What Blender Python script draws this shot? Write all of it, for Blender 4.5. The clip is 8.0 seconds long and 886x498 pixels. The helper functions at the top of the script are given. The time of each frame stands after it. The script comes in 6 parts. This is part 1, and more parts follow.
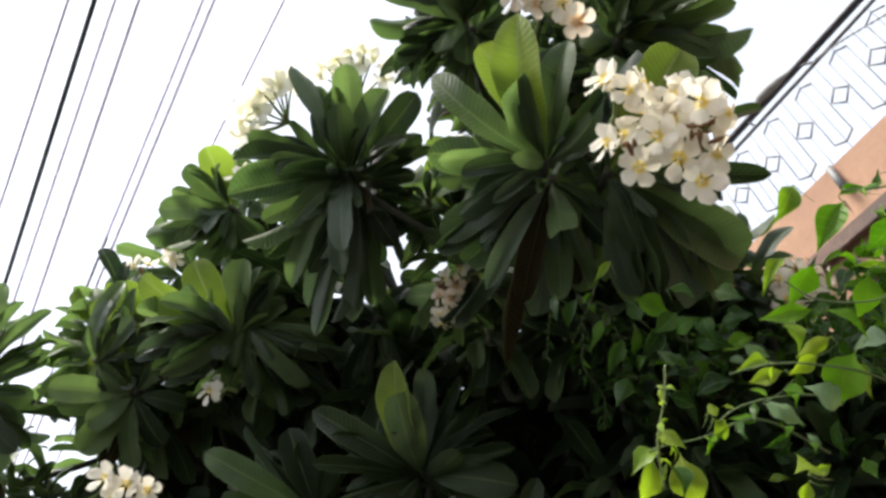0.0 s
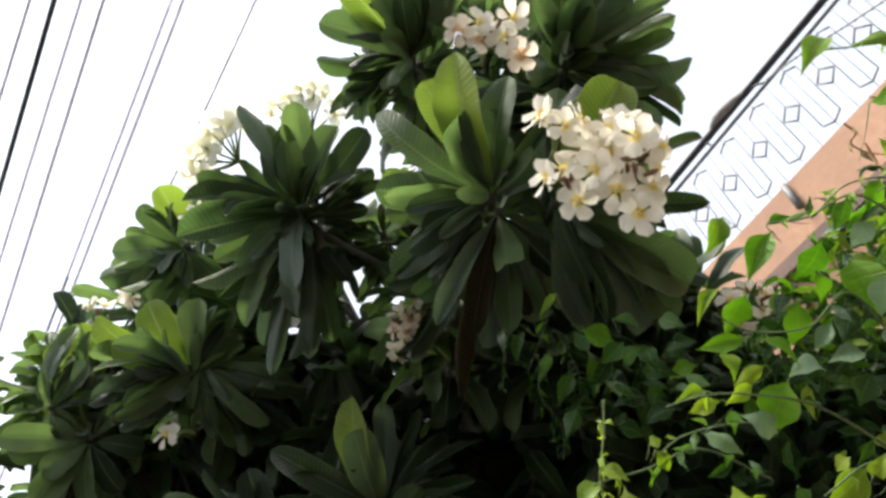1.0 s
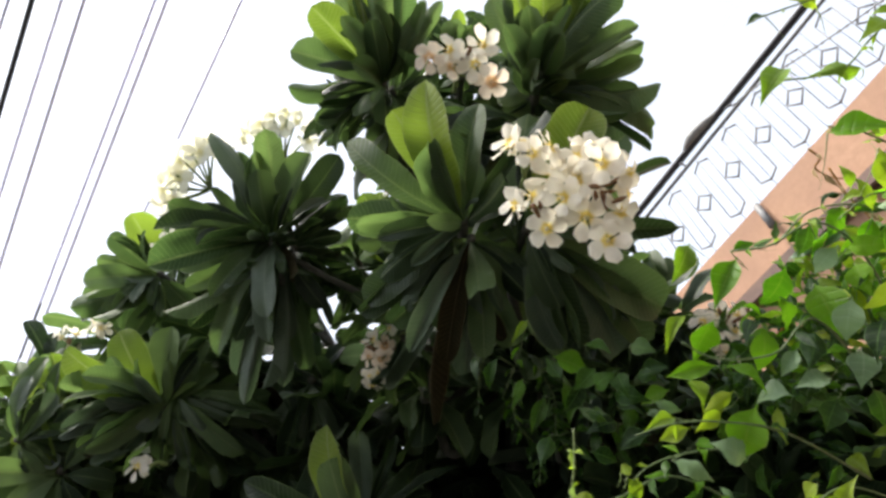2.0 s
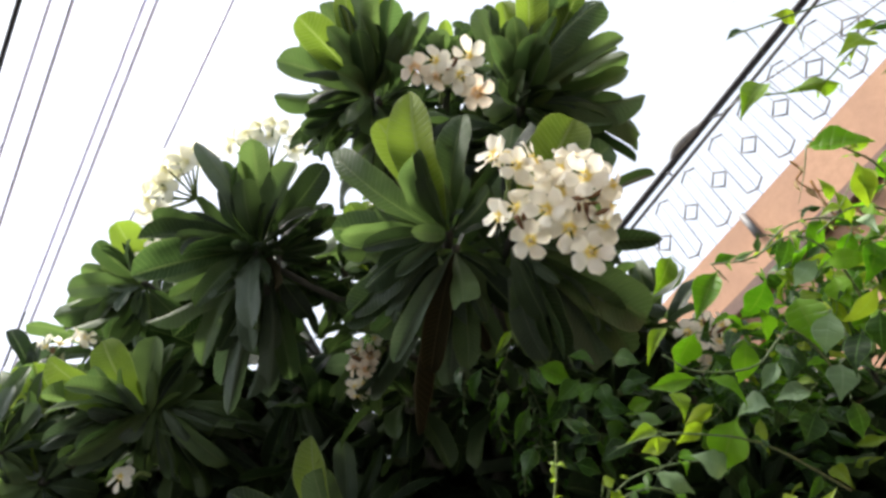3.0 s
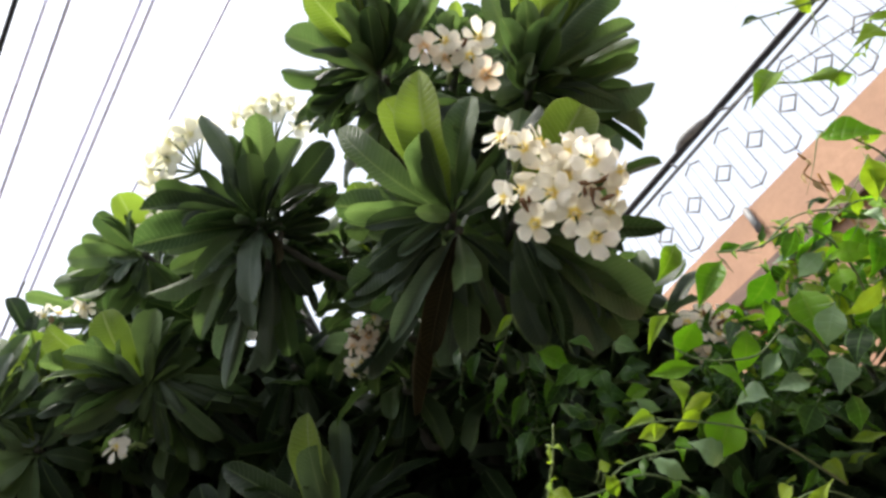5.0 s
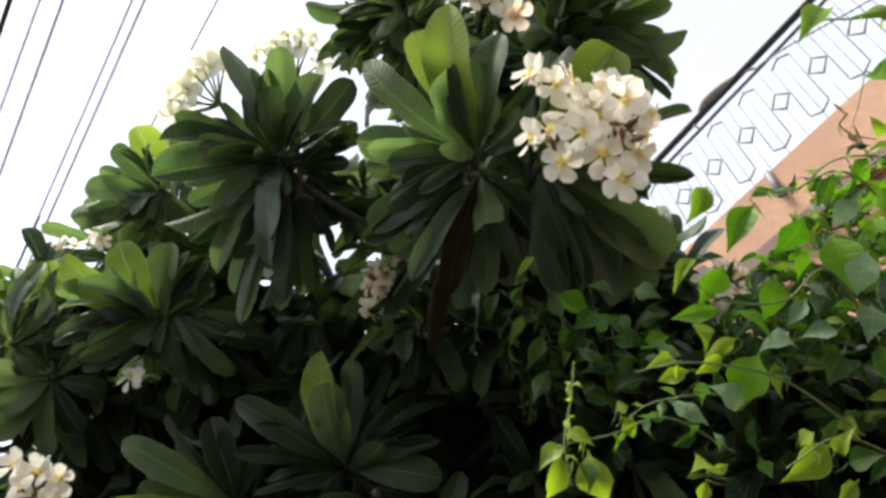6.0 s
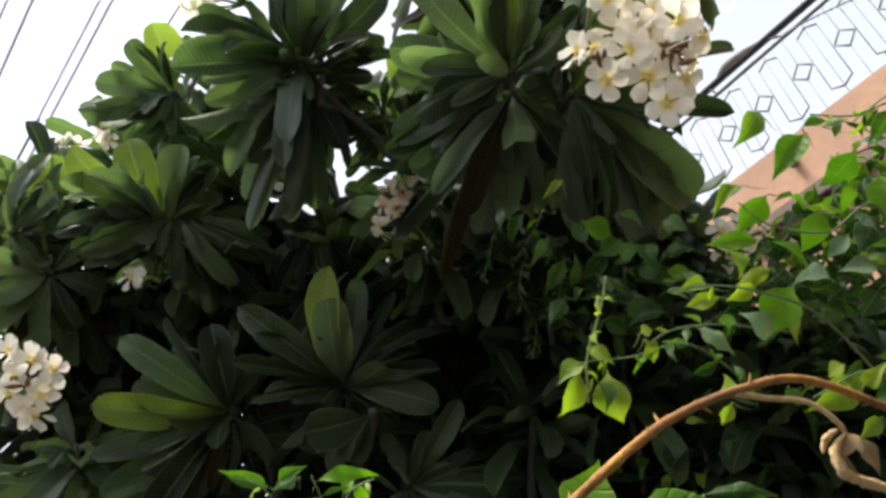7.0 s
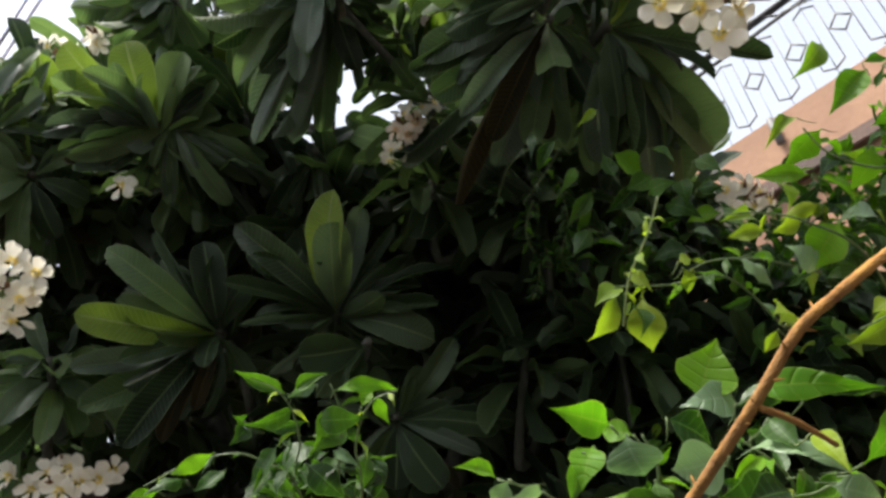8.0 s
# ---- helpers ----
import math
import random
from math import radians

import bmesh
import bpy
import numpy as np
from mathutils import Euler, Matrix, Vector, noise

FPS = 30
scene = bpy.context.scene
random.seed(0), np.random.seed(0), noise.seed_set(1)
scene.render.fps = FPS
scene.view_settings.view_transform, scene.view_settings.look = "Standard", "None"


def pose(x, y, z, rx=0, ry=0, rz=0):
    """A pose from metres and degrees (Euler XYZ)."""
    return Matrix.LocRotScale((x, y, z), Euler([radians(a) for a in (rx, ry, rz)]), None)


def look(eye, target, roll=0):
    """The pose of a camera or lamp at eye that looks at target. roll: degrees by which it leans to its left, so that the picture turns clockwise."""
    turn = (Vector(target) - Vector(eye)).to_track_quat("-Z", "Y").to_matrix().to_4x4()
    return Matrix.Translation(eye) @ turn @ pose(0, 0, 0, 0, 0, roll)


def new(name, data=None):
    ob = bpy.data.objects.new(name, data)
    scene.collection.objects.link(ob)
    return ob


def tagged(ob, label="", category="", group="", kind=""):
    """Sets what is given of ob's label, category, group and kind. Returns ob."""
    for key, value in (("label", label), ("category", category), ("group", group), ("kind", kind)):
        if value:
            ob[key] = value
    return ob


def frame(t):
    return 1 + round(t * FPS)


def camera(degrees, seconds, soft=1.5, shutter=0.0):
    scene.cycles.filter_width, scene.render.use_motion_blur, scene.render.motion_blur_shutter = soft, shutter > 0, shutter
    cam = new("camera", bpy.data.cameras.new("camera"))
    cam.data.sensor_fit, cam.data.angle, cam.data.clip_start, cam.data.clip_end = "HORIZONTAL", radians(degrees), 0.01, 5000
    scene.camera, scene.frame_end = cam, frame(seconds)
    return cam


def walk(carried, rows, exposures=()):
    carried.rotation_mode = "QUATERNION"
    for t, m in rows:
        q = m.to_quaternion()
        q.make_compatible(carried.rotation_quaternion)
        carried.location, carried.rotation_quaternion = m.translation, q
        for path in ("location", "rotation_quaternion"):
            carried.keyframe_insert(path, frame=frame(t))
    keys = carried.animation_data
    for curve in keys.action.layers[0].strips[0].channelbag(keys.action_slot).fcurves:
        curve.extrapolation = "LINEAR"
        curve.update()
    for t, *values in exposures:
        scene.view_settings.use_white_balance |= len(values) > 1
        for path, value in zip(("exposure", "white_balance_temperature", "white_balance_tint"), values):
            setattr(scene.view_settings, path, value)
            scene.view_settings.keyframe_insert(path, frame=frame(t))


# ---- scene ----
# ---------------------------------------------------------------- camera
cam = camera(61.4, 8.0, soft=3.0)
METRES, EYE, TILT, LEAN, TURN = 0.48, 1.5, 42.0, 12.0, 0.0
ROWS = [
    (0.0, 0.0, 0.0, 0.0, 0.0, 0.0, -0.0),
    (0.5, 0.0748, -0.0103, 0.0323, -0.73, 0.88, 1.21),
    (1.0, 0.1315, -0.0135, 0.0598, -1.69, 1.64, 1.9),
    (1.5, 0.1587, -0.0136, 0.0822, -2.46, 2.49, 2.37),
    (3.0, 0.2006, -0.0187, 0.1098, -3.82, 3.54, 2.49),
    (3.5, 0.2061, -0.0191, 0.1206, -3.96, 3.74, 2.41),
    (4.0, 0.2058, -0.0178, 0.1249, -4.11, 3.77, 2.09),
    (5.5, 0.1684, 0.0095, 0.0482, -3.59, 1.17, -0.54),
    (6.0, 0.1411, 0.0356, -0.0019, -3.26, -0.56, -1.87),
    (6.5, 0.0855, 0.0762, -0.0821, -3.32, -2.7, -4.54),
    (7.0, 0.0161, 0.1085, -0.197, -4.01, -3.62, -7.11),
    (7.5, -0.0923, 0.1408, -0.3473, -5.48, -4.63, -9.65),
    (8.0, -0.2136, 0.2056, -0.4382, -7.27, -5.35, -11.89),
]
walk(cam, [(t, pose(0, 0, EYE, TILT, LEAN, TURN) @ pose(METRES * x, METRES * y, METRES * z, 90 + pitch, roll, yaw)) for t, x, y, z, yaw, pitch, roll in ROWS],
     exposures=[(0.0, 1.56), (4.0, 1.60), (8.0, 1.44)])

# ---------------------------------------------------------------- world and sun
world = bpy.data.worlds.new("overcast_sky")
scene.world = world
world.use_nodes = True
wn, wl = world.node_tree.nodes, world.node_tree.links
sky = wn.new("ShaderNodeTexSky")
sky.sky_type = "NISHITA"
sky.sun_disc = False
sky.sun_elevation, sky.sun_rotation = radians(69), radians(-99)
sky.air_density, sky.dust_density, sky.ozone_density = 1.0, 1.6, 1.0
haze = wn.new("ShaderNodeHueSaturation")
haze.inputs["Saturation"].default_value = 0.32
wl.new(sky.outputs[0], haze.inputs["Color"])
wl.new(haze.outputs[0], wn["Background"].inputs["Color"])
wn["Background"].inputs["Strength"].default_value = 0.145

sun_data = bpy.data.lights.new("sun", "SUN")
sun_data.energy, sun_data.angle, sun_data.color = 3.8, radians(28), (1.0, 0.96, 0.88)
sun = new("sun", sun_data)
sun.matrix_world = look((-1.9, -0.3, 5.0), (0, 0, 0))
tagged(sun, kind="structure")


# ---------------------------------------------------------------- materials
def material(name, rough=0.6, metal=0.0):
    m = bpy.data.materials.new(name)
    m.use_nodes = True
    b = m.node_tree.nodes["Principled BSDF"]
    b.inputs["Roughness"].default_value = rough
    b.inputs["Metallic"].default_value = metal
    return m, m.node_tree.nodes, m.node_tree.links, b


def node(ns, kind, **values):
    n = ns.new("ShaderNode" + kind)
    for key, value in values.items():
        n.inputs[key].default_value = value
    return n


def ramp(ns, *stops):
    r = ns.new("ShaderNodeValToRGB")
    e = r.color_ramp.elements
    while len(e) < len(stops):
        e.new(0.5)
    for el, (at, colour) in zip(e, stops):
        el.position, el.color = at, (*colour, 1)
    return r


def mix(ns, ls, factor, a, b, blend="MIX"):
    m = ns.new("ShaderNodeMix")
    m.data_type, m.blend_type = "RGBA", blend
    for socket, value in ((m.inputs[0], factor), (m.inputs[6], a), (m.inputs[7], b)):
        if isinstance(value, bpy.types.NodeSocket):
            ls.new(value, socket)
        elif isinstance(value, tuple):
            socket.default_value = (*value, 1)
        else:
            socket.default_value = value
    return m.outputs[2]


def math_node(ns, ls, op, a, b=0.5):
    m = ns.new("ShaderNodeMath")
    m.operation = op
    for socket, value in zip(m.inputs, (a, b)):
        if isinstance(value, bpy.types.NodeSocket):
            ls.new(value, socket)
        else:
            socket.default_value = value
    return m.outputs[0]


def leaf_material(name, colours, vein, through_colour, through_part, rough=0.52, vein_count=26.0, stains=0.25, vein_part=0.35, relief=0.5, gloss=0.24, rib_part=0.7):
    """A leaf blade: colour by leaf, paler midrib and side veins on the UVs (u across from -1 to 1, v along), blotches and light through it."""
    m, ns, ls, b = material(name, rough)
    info, geo = ns.new("ShaderNodeObjectInfo"), ns.new("ShaderNodeNewGeometry")
    pick = math_node(ns, ls, "FRACT", math_node(ns, ls, "ADD", info.outputs["Random"], geo.outputs["Random Per Island"]))
    shade = ramp(ns, *[(i / (len(colours) - 1), c) for i, c in enumerate(colours)])
    ls.new(pick, shade.inputs[0])
    uv = ns.new("ShaderNodeTexCoord")
    sep = ns.new("ShaderNodeSeparateXYZ")
    ls.new(uv.outputs["UV"], sep.inputs[0])
    across = math_node(ns, ls, "ABSOLUTE", math_node(ns, ls, "SUBTRACT", sep.outputs[0], 0.5))
    rib = math_node(ns, ls, "LESS_THAN", across, 0.028)
    slant = math_node(ns, ls, "SUBTRACT", sep.outputs[1], math_node(ns, ls, "MULTIPLY", across, 0.16))
    wave = math_node(ns, ls, "SINE", math_node(ns, ls, "MULTIPLY", slant, vein_count * 2 * math.pi))
    side = math_node(ns, ls, "POWER", math_node(ns, ls, "MAXIMUM", wave, 0.0), 6.0)
    # pale margin line, broadened to paint in the highlight along the rim
    edge = math_node(ns, ls, "GREATER_THAN", across, 0.468)
    big = node(ns, "TexNoise", Scale=9.0, Detail=3.0)
    small = node(ns, "TexNoise", Scale=60.0, Detail=4.0)
    geo_at = geo.outputs["Position"]
    ls.new(geo_at, big.inputs["Vector"])
    ls.new(geo_at, small.inputs["Vector"])
    blotch = ramp(ns, (0.3, (0.72, 0.74, 0.7)), (0.7, (1.2, 1.15, 1.05)))
    ls.new(big.outputs[0], blotch.inputs[0])
    colour = mix(ns, ls, 1.0, shade.outputs[0], blotch.outputs[0], "MULTIPLY")
    speck = ramp(ns, (0.62, (0, 0, 0)), (0.75, (1, 1, 1)))
    ls.new(small.outputs[0], speck.inputs[0])
    colour = mix(ns, ls, math_node(ns, ls, "MULTIPLY", speck.outputs[0], stains), colour, tuple(0.6 * c for c in vein))
    lines = math_node(ns, ls, "MAXIMUM", math_node(ns, ls, "MULTIPLY", rib, rib_part), math_node(ns, ls, "MULTIPLY", side, vein_part))
    colour = mix(ns, ls, math_node(ns, ls, "MAXIMUM", lines, math_node(ns, ls, "MULTIPLY", edge, 0.55)), colour, vein)
    ls.new(colour, b.inputs["Base Color"])
    rough_map = ramp(ns, (0.3, (rough - 0.08,) * 3), (0.7, (rough + 0.14,) * 3))
    ls.new(small.outputs[0], rough_map.inputs[0])
    ls.new(rough_map.outputs[0], b.inputs["Roughness"])
    bump = node(ns, "Bump", Strength=relief, Distance=0.0026)
    sheen = ramp(ns, (0.0, (0.3 * gloss,) * 3), (0.55, (0.6 * gloss,) * 3), (1.0, (gloss,) * 3))
    ls.new(math_node(ns, ls, "FRACT", math_node(ns, ls, "MULTIPLY", pick, 7.31)), sheen.inputs[0])
    ls.new(sheen.outputs[0], b.inputs["Specular IOR Level"])
    ls.new(math_node(ns, ls, "SUBTRACT", math_node(ns, ls, "MULTIPLY", small.outputs[0], 0.3), side), bump.inputs["Height"])
    ls.new(bump.outputs[0], b.inputs["Normal"])
    glow = ns.new("ShaderNodeBsdfTranslucent")
    ls.new(mix(ns, ls, 1.0, colour, through_colour, "MULTIPLY"), glow.inputs["Color"])
    blend = ns.new("ShaderNodeMixShader")
    blend.inputs[0].default_value = through_part
    ls.new(b.outputs[0], blend.inputs[1])
    ls.new(glow.outputs[0], blend.inputs[2])
    ls.new(blend.outputs[0], ns["Material Output"].inputs["Surface"])
    return m


def grained(name, low, high, scale, rough, bump_part=0.4, distance=0.004, metal=0.0, stain=None):
    m, ns, ls, b = material(name, rough, metal)
    co = ns.new("ShaderNodeTexCoord")
    grain = node(ns, "TexNoise", Scale=scale, Detail=6.0, Roughness=0.65)
    broad = node(ns, "TexNoise", Scale=scale * 0.09, Detail=3.0)
    for n in (grain, broad):
        ls.new(co.outputs["Object"], n.inputs["Vector"])
    r = ramp(ns, (0.3, low), (0.7, high))
    ls.new(grain.outputs[0], r.inputs[0])
    colour = r.outputs[0]
    if stain:
        s = ramp(ns, (0.48, (0, 0, 0)), (0.68, (1, 1, 1)))
        ls.new(broad.outputs[0], s.inputs[0])
        colour = mix(ns, ls, math_node(ns, ls, "MULTIPLY", s.outputs[0], 0.7), colour, stain)
    ls.new(colour, b.inputs["Base Color"])
    bump = node(ns, "Bump", Strength=bump_part, Distance=distance)
    ls.new(grain.outputs[0], bump.inputs["Height"])
    ls.new(bump.outputs[0], b.inputs["Normal"])
    return m


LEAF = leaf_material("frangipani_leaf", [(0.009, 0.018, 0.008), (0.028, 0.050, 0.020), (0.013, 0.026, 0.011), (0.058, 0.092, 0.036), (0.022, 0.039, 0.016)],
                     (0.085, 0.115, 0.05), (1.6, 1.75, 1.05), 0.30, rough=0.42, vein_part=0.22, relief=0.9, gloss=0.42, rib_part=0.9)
LEAF_PALE = leaf_material("frangipani_leaf_young", [(0.105, 0.158, 0.026), (0.165, 0.222, 0.042), (0.128, 0.188, 0.033)],
                          (0.20, 0.24, 0.10), (1.5, 1.7, 0.9), 0.42, vein_part=0.36, relief=1.1, rib_part=0.9)
# Fresher leaf, also a lightened copy of LEAF that paints in open-sky light.
LEAF_FRESH_SKYLIT = leaf_material("frangipani_leaf_fresh_skylit", [(0.054, 0.090, 0.038), (0.112, 0.160, 0.070), (0.075, 0.121, 0.054)],
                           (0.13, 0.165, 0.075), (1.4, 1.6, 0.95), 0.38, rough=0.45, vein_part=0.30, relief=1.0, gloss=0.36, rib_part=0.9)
LEAF_DEAD = leaf_material("frangipani_leaf_withered", [(0.017, 0.015, 0.007), (0.026, 0.021, 0.010), (0.016, 0.017, 0.008)],
                          (0.07, 0.055, 0.03), (1.3, 1.1, 0.7), 0.15, rough=0.7, stains=0.6, gloss=0.08)
# Greyer, lighter leaf whose colour holds the sheen of the sky.
LEAF_GREY = leaf_material("frangipani_leaf_sky_sheen", [(0.042, 0.064, 0.042), (0.085, 0.115, 0.078), (0.055, 0.080, 0.052)],
                          (0.12, 0.145, 0.10), (1.4, 1.6, 1.1), 0.25, rough=0.42, vein_part=0.2, gloss=0.5)
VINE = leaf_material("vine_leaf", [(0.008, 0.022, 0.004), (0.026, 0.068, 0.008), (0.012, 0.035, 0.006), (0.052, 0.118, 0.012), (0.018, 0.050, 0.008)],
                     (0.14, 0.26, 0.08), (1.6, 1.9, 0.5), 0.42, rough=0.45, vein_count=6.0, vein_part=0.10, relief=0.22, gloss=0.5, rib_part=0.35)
VINE_YOUNG = leaf_material("vine_leaf_young", [(0.19, 0.28, 0.022), (0.25, 0.33, 0.028), (0.13, 0.23, 0.018)],
                           (0.30, 0.40, 0.12), (1.5, 1.7, 0.6), 0.46, rough=0.45, vein_count=6.0, vein_part=0.10, relief=0.22, gloss=0.5, rib_part=0.35)
# Grey-green copy of VINE: the sky's reflection is put into the base colour.
VINE_SHEEN = leaf_material("vine_leaf_sky_sheen", [(0.12, 0.20, 0.095), (0.19, 0.28, 0.15), (0.085, 0.15, 0.07)],
                           (0.24, 0.32, 0.20), (1.2, 1.5, 0.8), 0.25, rough=0.38, vein_count=6.0, vein_part=0.12, relief=0.35, gloss=0.55, rib_part=0.35)
# Lit copy of VINE: sun through the leaf is painted as brighter green.
VINE_SUNLIT = leaf_material("vine_leaf_sunlit_tint", [(0.060, 0.165, 0.012), (0.130, 0.265, 0.018), (0.086, 0.212, 0.014)],
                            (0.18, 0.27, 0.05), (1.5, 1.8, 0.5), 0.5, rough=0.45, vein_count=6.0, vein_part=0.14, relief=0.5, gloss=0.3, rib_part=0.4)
BARK = grained("frangipani_bark", (0.03, 0.03, 0.022), (0.075, 0.07, 0.055), 45.0, 0.9, 0.7, 0.006)
STEM_GREEN = grained("green_stem", (0.06, 0.10, 0.03), (0.13, 0.18, 0.06), 60.0, 0.55)
STEM_YOUNG = grained("young_stem", (0.12, 0.17, 0.05), (0.22, 0.27, 0.09), 60.0, 0.55)
CANE = grained("brown_cane", (0.14, 0.054, 0.008), (0.40, 0.19, 0.030), 70.0, 0.85, 1.0, 0.004, stain=(0.10, 0.05, 0.02))
DRY = grained("dry_leaf", (0.30, 0.19, 0.075), (0.56, 0.40, 0.19), 160.0, 0.8, 0.8, 0.003)
STUCCO = grained("terracotta_stucco", (0.29, 0.165, 0.102), (0.37, 0.213, 0.135), 26.0, 0.92, 0.5, 0.004, stain=(0.24, 0.135, 0.09))
BROWN_PAINT = grained("brown_paint", (0.075, 0.038, 0.026), (0.13, 0.068, 0.046), 30.0, 0.7, 0.4, 0.003, stain=(0.05, 0.03, 0.02))
CONCRETE = grained("grey_concrete", (0.20, 0.20, 0.19), (0.34, 0.33, 0.31), 20.0, 0.9, 0.5, 0.004, stain=(0.14, 0.14, 0.13))
ASPHALT = grained("asphalt", (0.035, 0.035, 0.035), (0.07, 0.068, 0.065), 40.0, 0.92, 0.6, 0.004)
IRON = grained("grey_painted_iron", (0.07, 0.07, 0.075), (0.14, 0.135, 0.13), 60.0, 0.6, 0.3, 0.001, stain=(0.14, 0.09, 0.06))
RUBBER = grained("black_cable_sheath", (0.012, 0.011, 0.014), (0.035, 0.03, 0.035), 40.0, 0.6, 0.2, 0.001)
TAPE = grained("grey_cable_tape", (0.10, 0.095, 0.09), (0.2, 0.19, 0.18), 60.0, 0.7, 0.4, 0.002)
WIRE = grained("grey_blue_wire", (0.74, 0.73, 0.90), (0.82, 0.81, 0.95), 30.0, 0.5, 0.2, 0.001, metal=0.85)
DARK_IRON = grained("dark_painted_iron", (0.02, 0.02, 0.024), (0.05, 0.048, 0.05), 60.0, 0.55, 0.3, 0.001)
TWINE = grained("grey_twine", (0.12, 0.12, 0.11), (0.2, 0.19, 0.18), 80.0, 0.9, 0.4, 0.001)


def petal_material(name, outer, inner, spread):
    m, ns, ls, b = material(name, 0.5)
    uv = ns.new("ShaderNodeTexCoord")
    sep = ns.new("ShaderNodeSeparateXYZ")
    ls.new(uv.outputs["UV"], sep.inputs[0])
    r = ramp(ns, (0.0, inner), (spread * 0.55, inner), (spread, outer), (1.0, outer))
    ls.new(sep.outputs[1], r.inputs[0])
    co = node(ns, "TexNoise", Scale=45.0, Detail=3.0)
    g = ns.new("ShaderNodeNewGeometry")
    ls.new(g.outputs["Position"], co.inputs["Vector"])
    tone = ramp(ns, (0.3, (0.88, 0.86, 0.82)), (0.7, (1.0, 1.0, 1.0)))
    ls.new(co.outputs[0], tone.inputs[0])
    colour = mix(ns, ls, 1.0, r.outputs[0], tone.outputs[0], "MULTIPLY")
    ls.new(colour, b.inputs["Base Color"])
    glow = ns.new("ShaderNodeBsdfTranslucent")
    ls.new(colour, glow.inputs["Color"])
    blend = ns.new("ShaderNodeMixShader")
    blend.inputs[0].default_value = 0.52
    ls.new(b.outputs[0], blend.inputs[1])
    ls.new(glow.outputs[0], blend.inputs[2])
    ls.new(blend.outputs[0], ns["Material Output"].inputs["Surface"])
    return m


PETAL = petal_material("white_petal", (0.94, 0.89, 0.77), (0.91, 0.74, 0.22), 0.28)
PETAL_CREAM = petal_material("cream_petal", (0.86, 0.85, 0.74), (0.80, 0.78, 0.50), 0.30)
PETAL_AGED = petal_material("aged_petal", (0.90, 0.78, 0.64), (0.78, 0.52, 0.28), 0.36)
BUD = grained("withered_bud", (0.10, 0.045, 0.02), (0.24, 0.12, 0.055), 60.0, 0.8, 0.4, 0.002)


# ---------------------------------------------------------------- mesh helpers
def mesh_of(name, verts, faces, mats, uvs=None, smooth=True, slots=None):
    me = bpy.data.meshes.new(name)
    me.from_pydata([tuple(v) for v in verts], [], faces)
    for m in mats:
        me.materials.append(m)
    if uvs is not None:
        layer = me.uv_layers.new(name="UVMap")
        index = np.empty(len(me.loops), dtype=np.int32)
        me.loops.foreach_get("vertex_index", index)
        layer.data.foreach_set("uv", np.asarray(uvs, dtype=np.float32)[index].ravel())
    if smooth:
        me.polygons.foreach_set("use_smooth", [True] * len(me.polygons))
    if slots is not None:
        me.polygons.foreach_set("material_index", slots)
    me.update()
    return me


def part(name, me, parent, label="", m=None):
    ob = new(name, me)
    ob.parent = parent
    if m is not None:
        ob.matrix_basis = m
    return tagged(ob, label)


def empty(name, at, label, category, group="", kind=""):
    ob = new(name)
    ob.location = at
    ob.empty_display_size = 0.1
    return tagged(ob, label, category, group, kind)


def bezier(points, steps):
    """A smooth line through the points (Catmull-Rom)."""
    p = [Vector(q) for q in points]
    p = [2 * p[0] - p[1]] + p + [2 * p[-1] - p[-2]]
    out = []
    for i in range(1, len(p) - 2):
        for k in range(steps):
            t = k / steps
            a, b, c, d = p[i - 1], p[i], p[i + 1], p[i + 2]
            out.append(0.5 * (2 * b + (c - a) * t + (2 * a - 5 * b + 4 * c - d) * t * t + (3 * b - a - 3 * c + d) * t ** 3))
    out.append(p[-2])
    return out


def tube(line, radii, sides=8, origin=(0, 0, 0), rough=0.0, rng=random):
    """Vertices and faces of a tapered tube along a line; radii: two numbers, or one for each point."""
    n = len(line)
    if len(radii) == 2:
        radii = [radii[0] + (radii[1] - radii[0]) * i / (n - 1) for i in range(n)]
    verts, faces, o = [], [], Vector(origin)
    side = None
    for i, (p, r) in enumerate(zip(line, radii)):
        along = (line[min(i + 1, n - 1)] - line[max(i - 1, 0)]).normalized()
        if side is None:
            side = along.orthogonal().normalized()
        side = (side - along * side.dot(along)).normalized()
        other = along.cross(side)
        for k in range(sides):
            a = 2 * math.pi * k / sides
            rr = r * (1 + rough * rng.uniform(-1, 1))
            verts.append(p + (side * math.cos(a) + other * math.sin(a)) * rr - o)
    for i in range(n - 1):
        for k in range(sides):
            a, b = i * sides + k, i * sides + (k + 1) % sides
            faces.append((a, b, b + sides, a + sides))
    faces.append(tuple(reversed(range(sides))))
    faces.append(tuple(range((n - 1) * sides, n * sides)))
    return verts, faces


def joined(pieces):
    verts, faces = [], []
    for v, f in pieces:
        o = len(verts)
        verts += list(v)
        faces += [tuple(i + o for i in q) for q in f]
    return verts, faces


def box(x0, y0, z0, x1, y1, z1, m=None, bevel=0.0):
    bm = bmesh.new()
    bmesh.ops.create_cube(bm, size=1.0)
    for v in bm.verts:
        v.co = Vector((x0 + (v.co.x + 0.5) * (x1 - x0), y0 + (v.co.y + 0.5) * (y1 - y0), z0 + (v.co.z + 0.5) * (z1 - z0)))
    if bevel:
        bmesh.ops.bevel(bm, geom=bm.edges[:], offset=bevel, segments=2, affect="EDGES")
    if m is not None:
        bm.transform(m)
    verts, faces = [v.co.copy() for v in bm.verts], [tuple(v.index for v in f.verts) for f in bm.faces]
    bm.free()
    return verts, faces


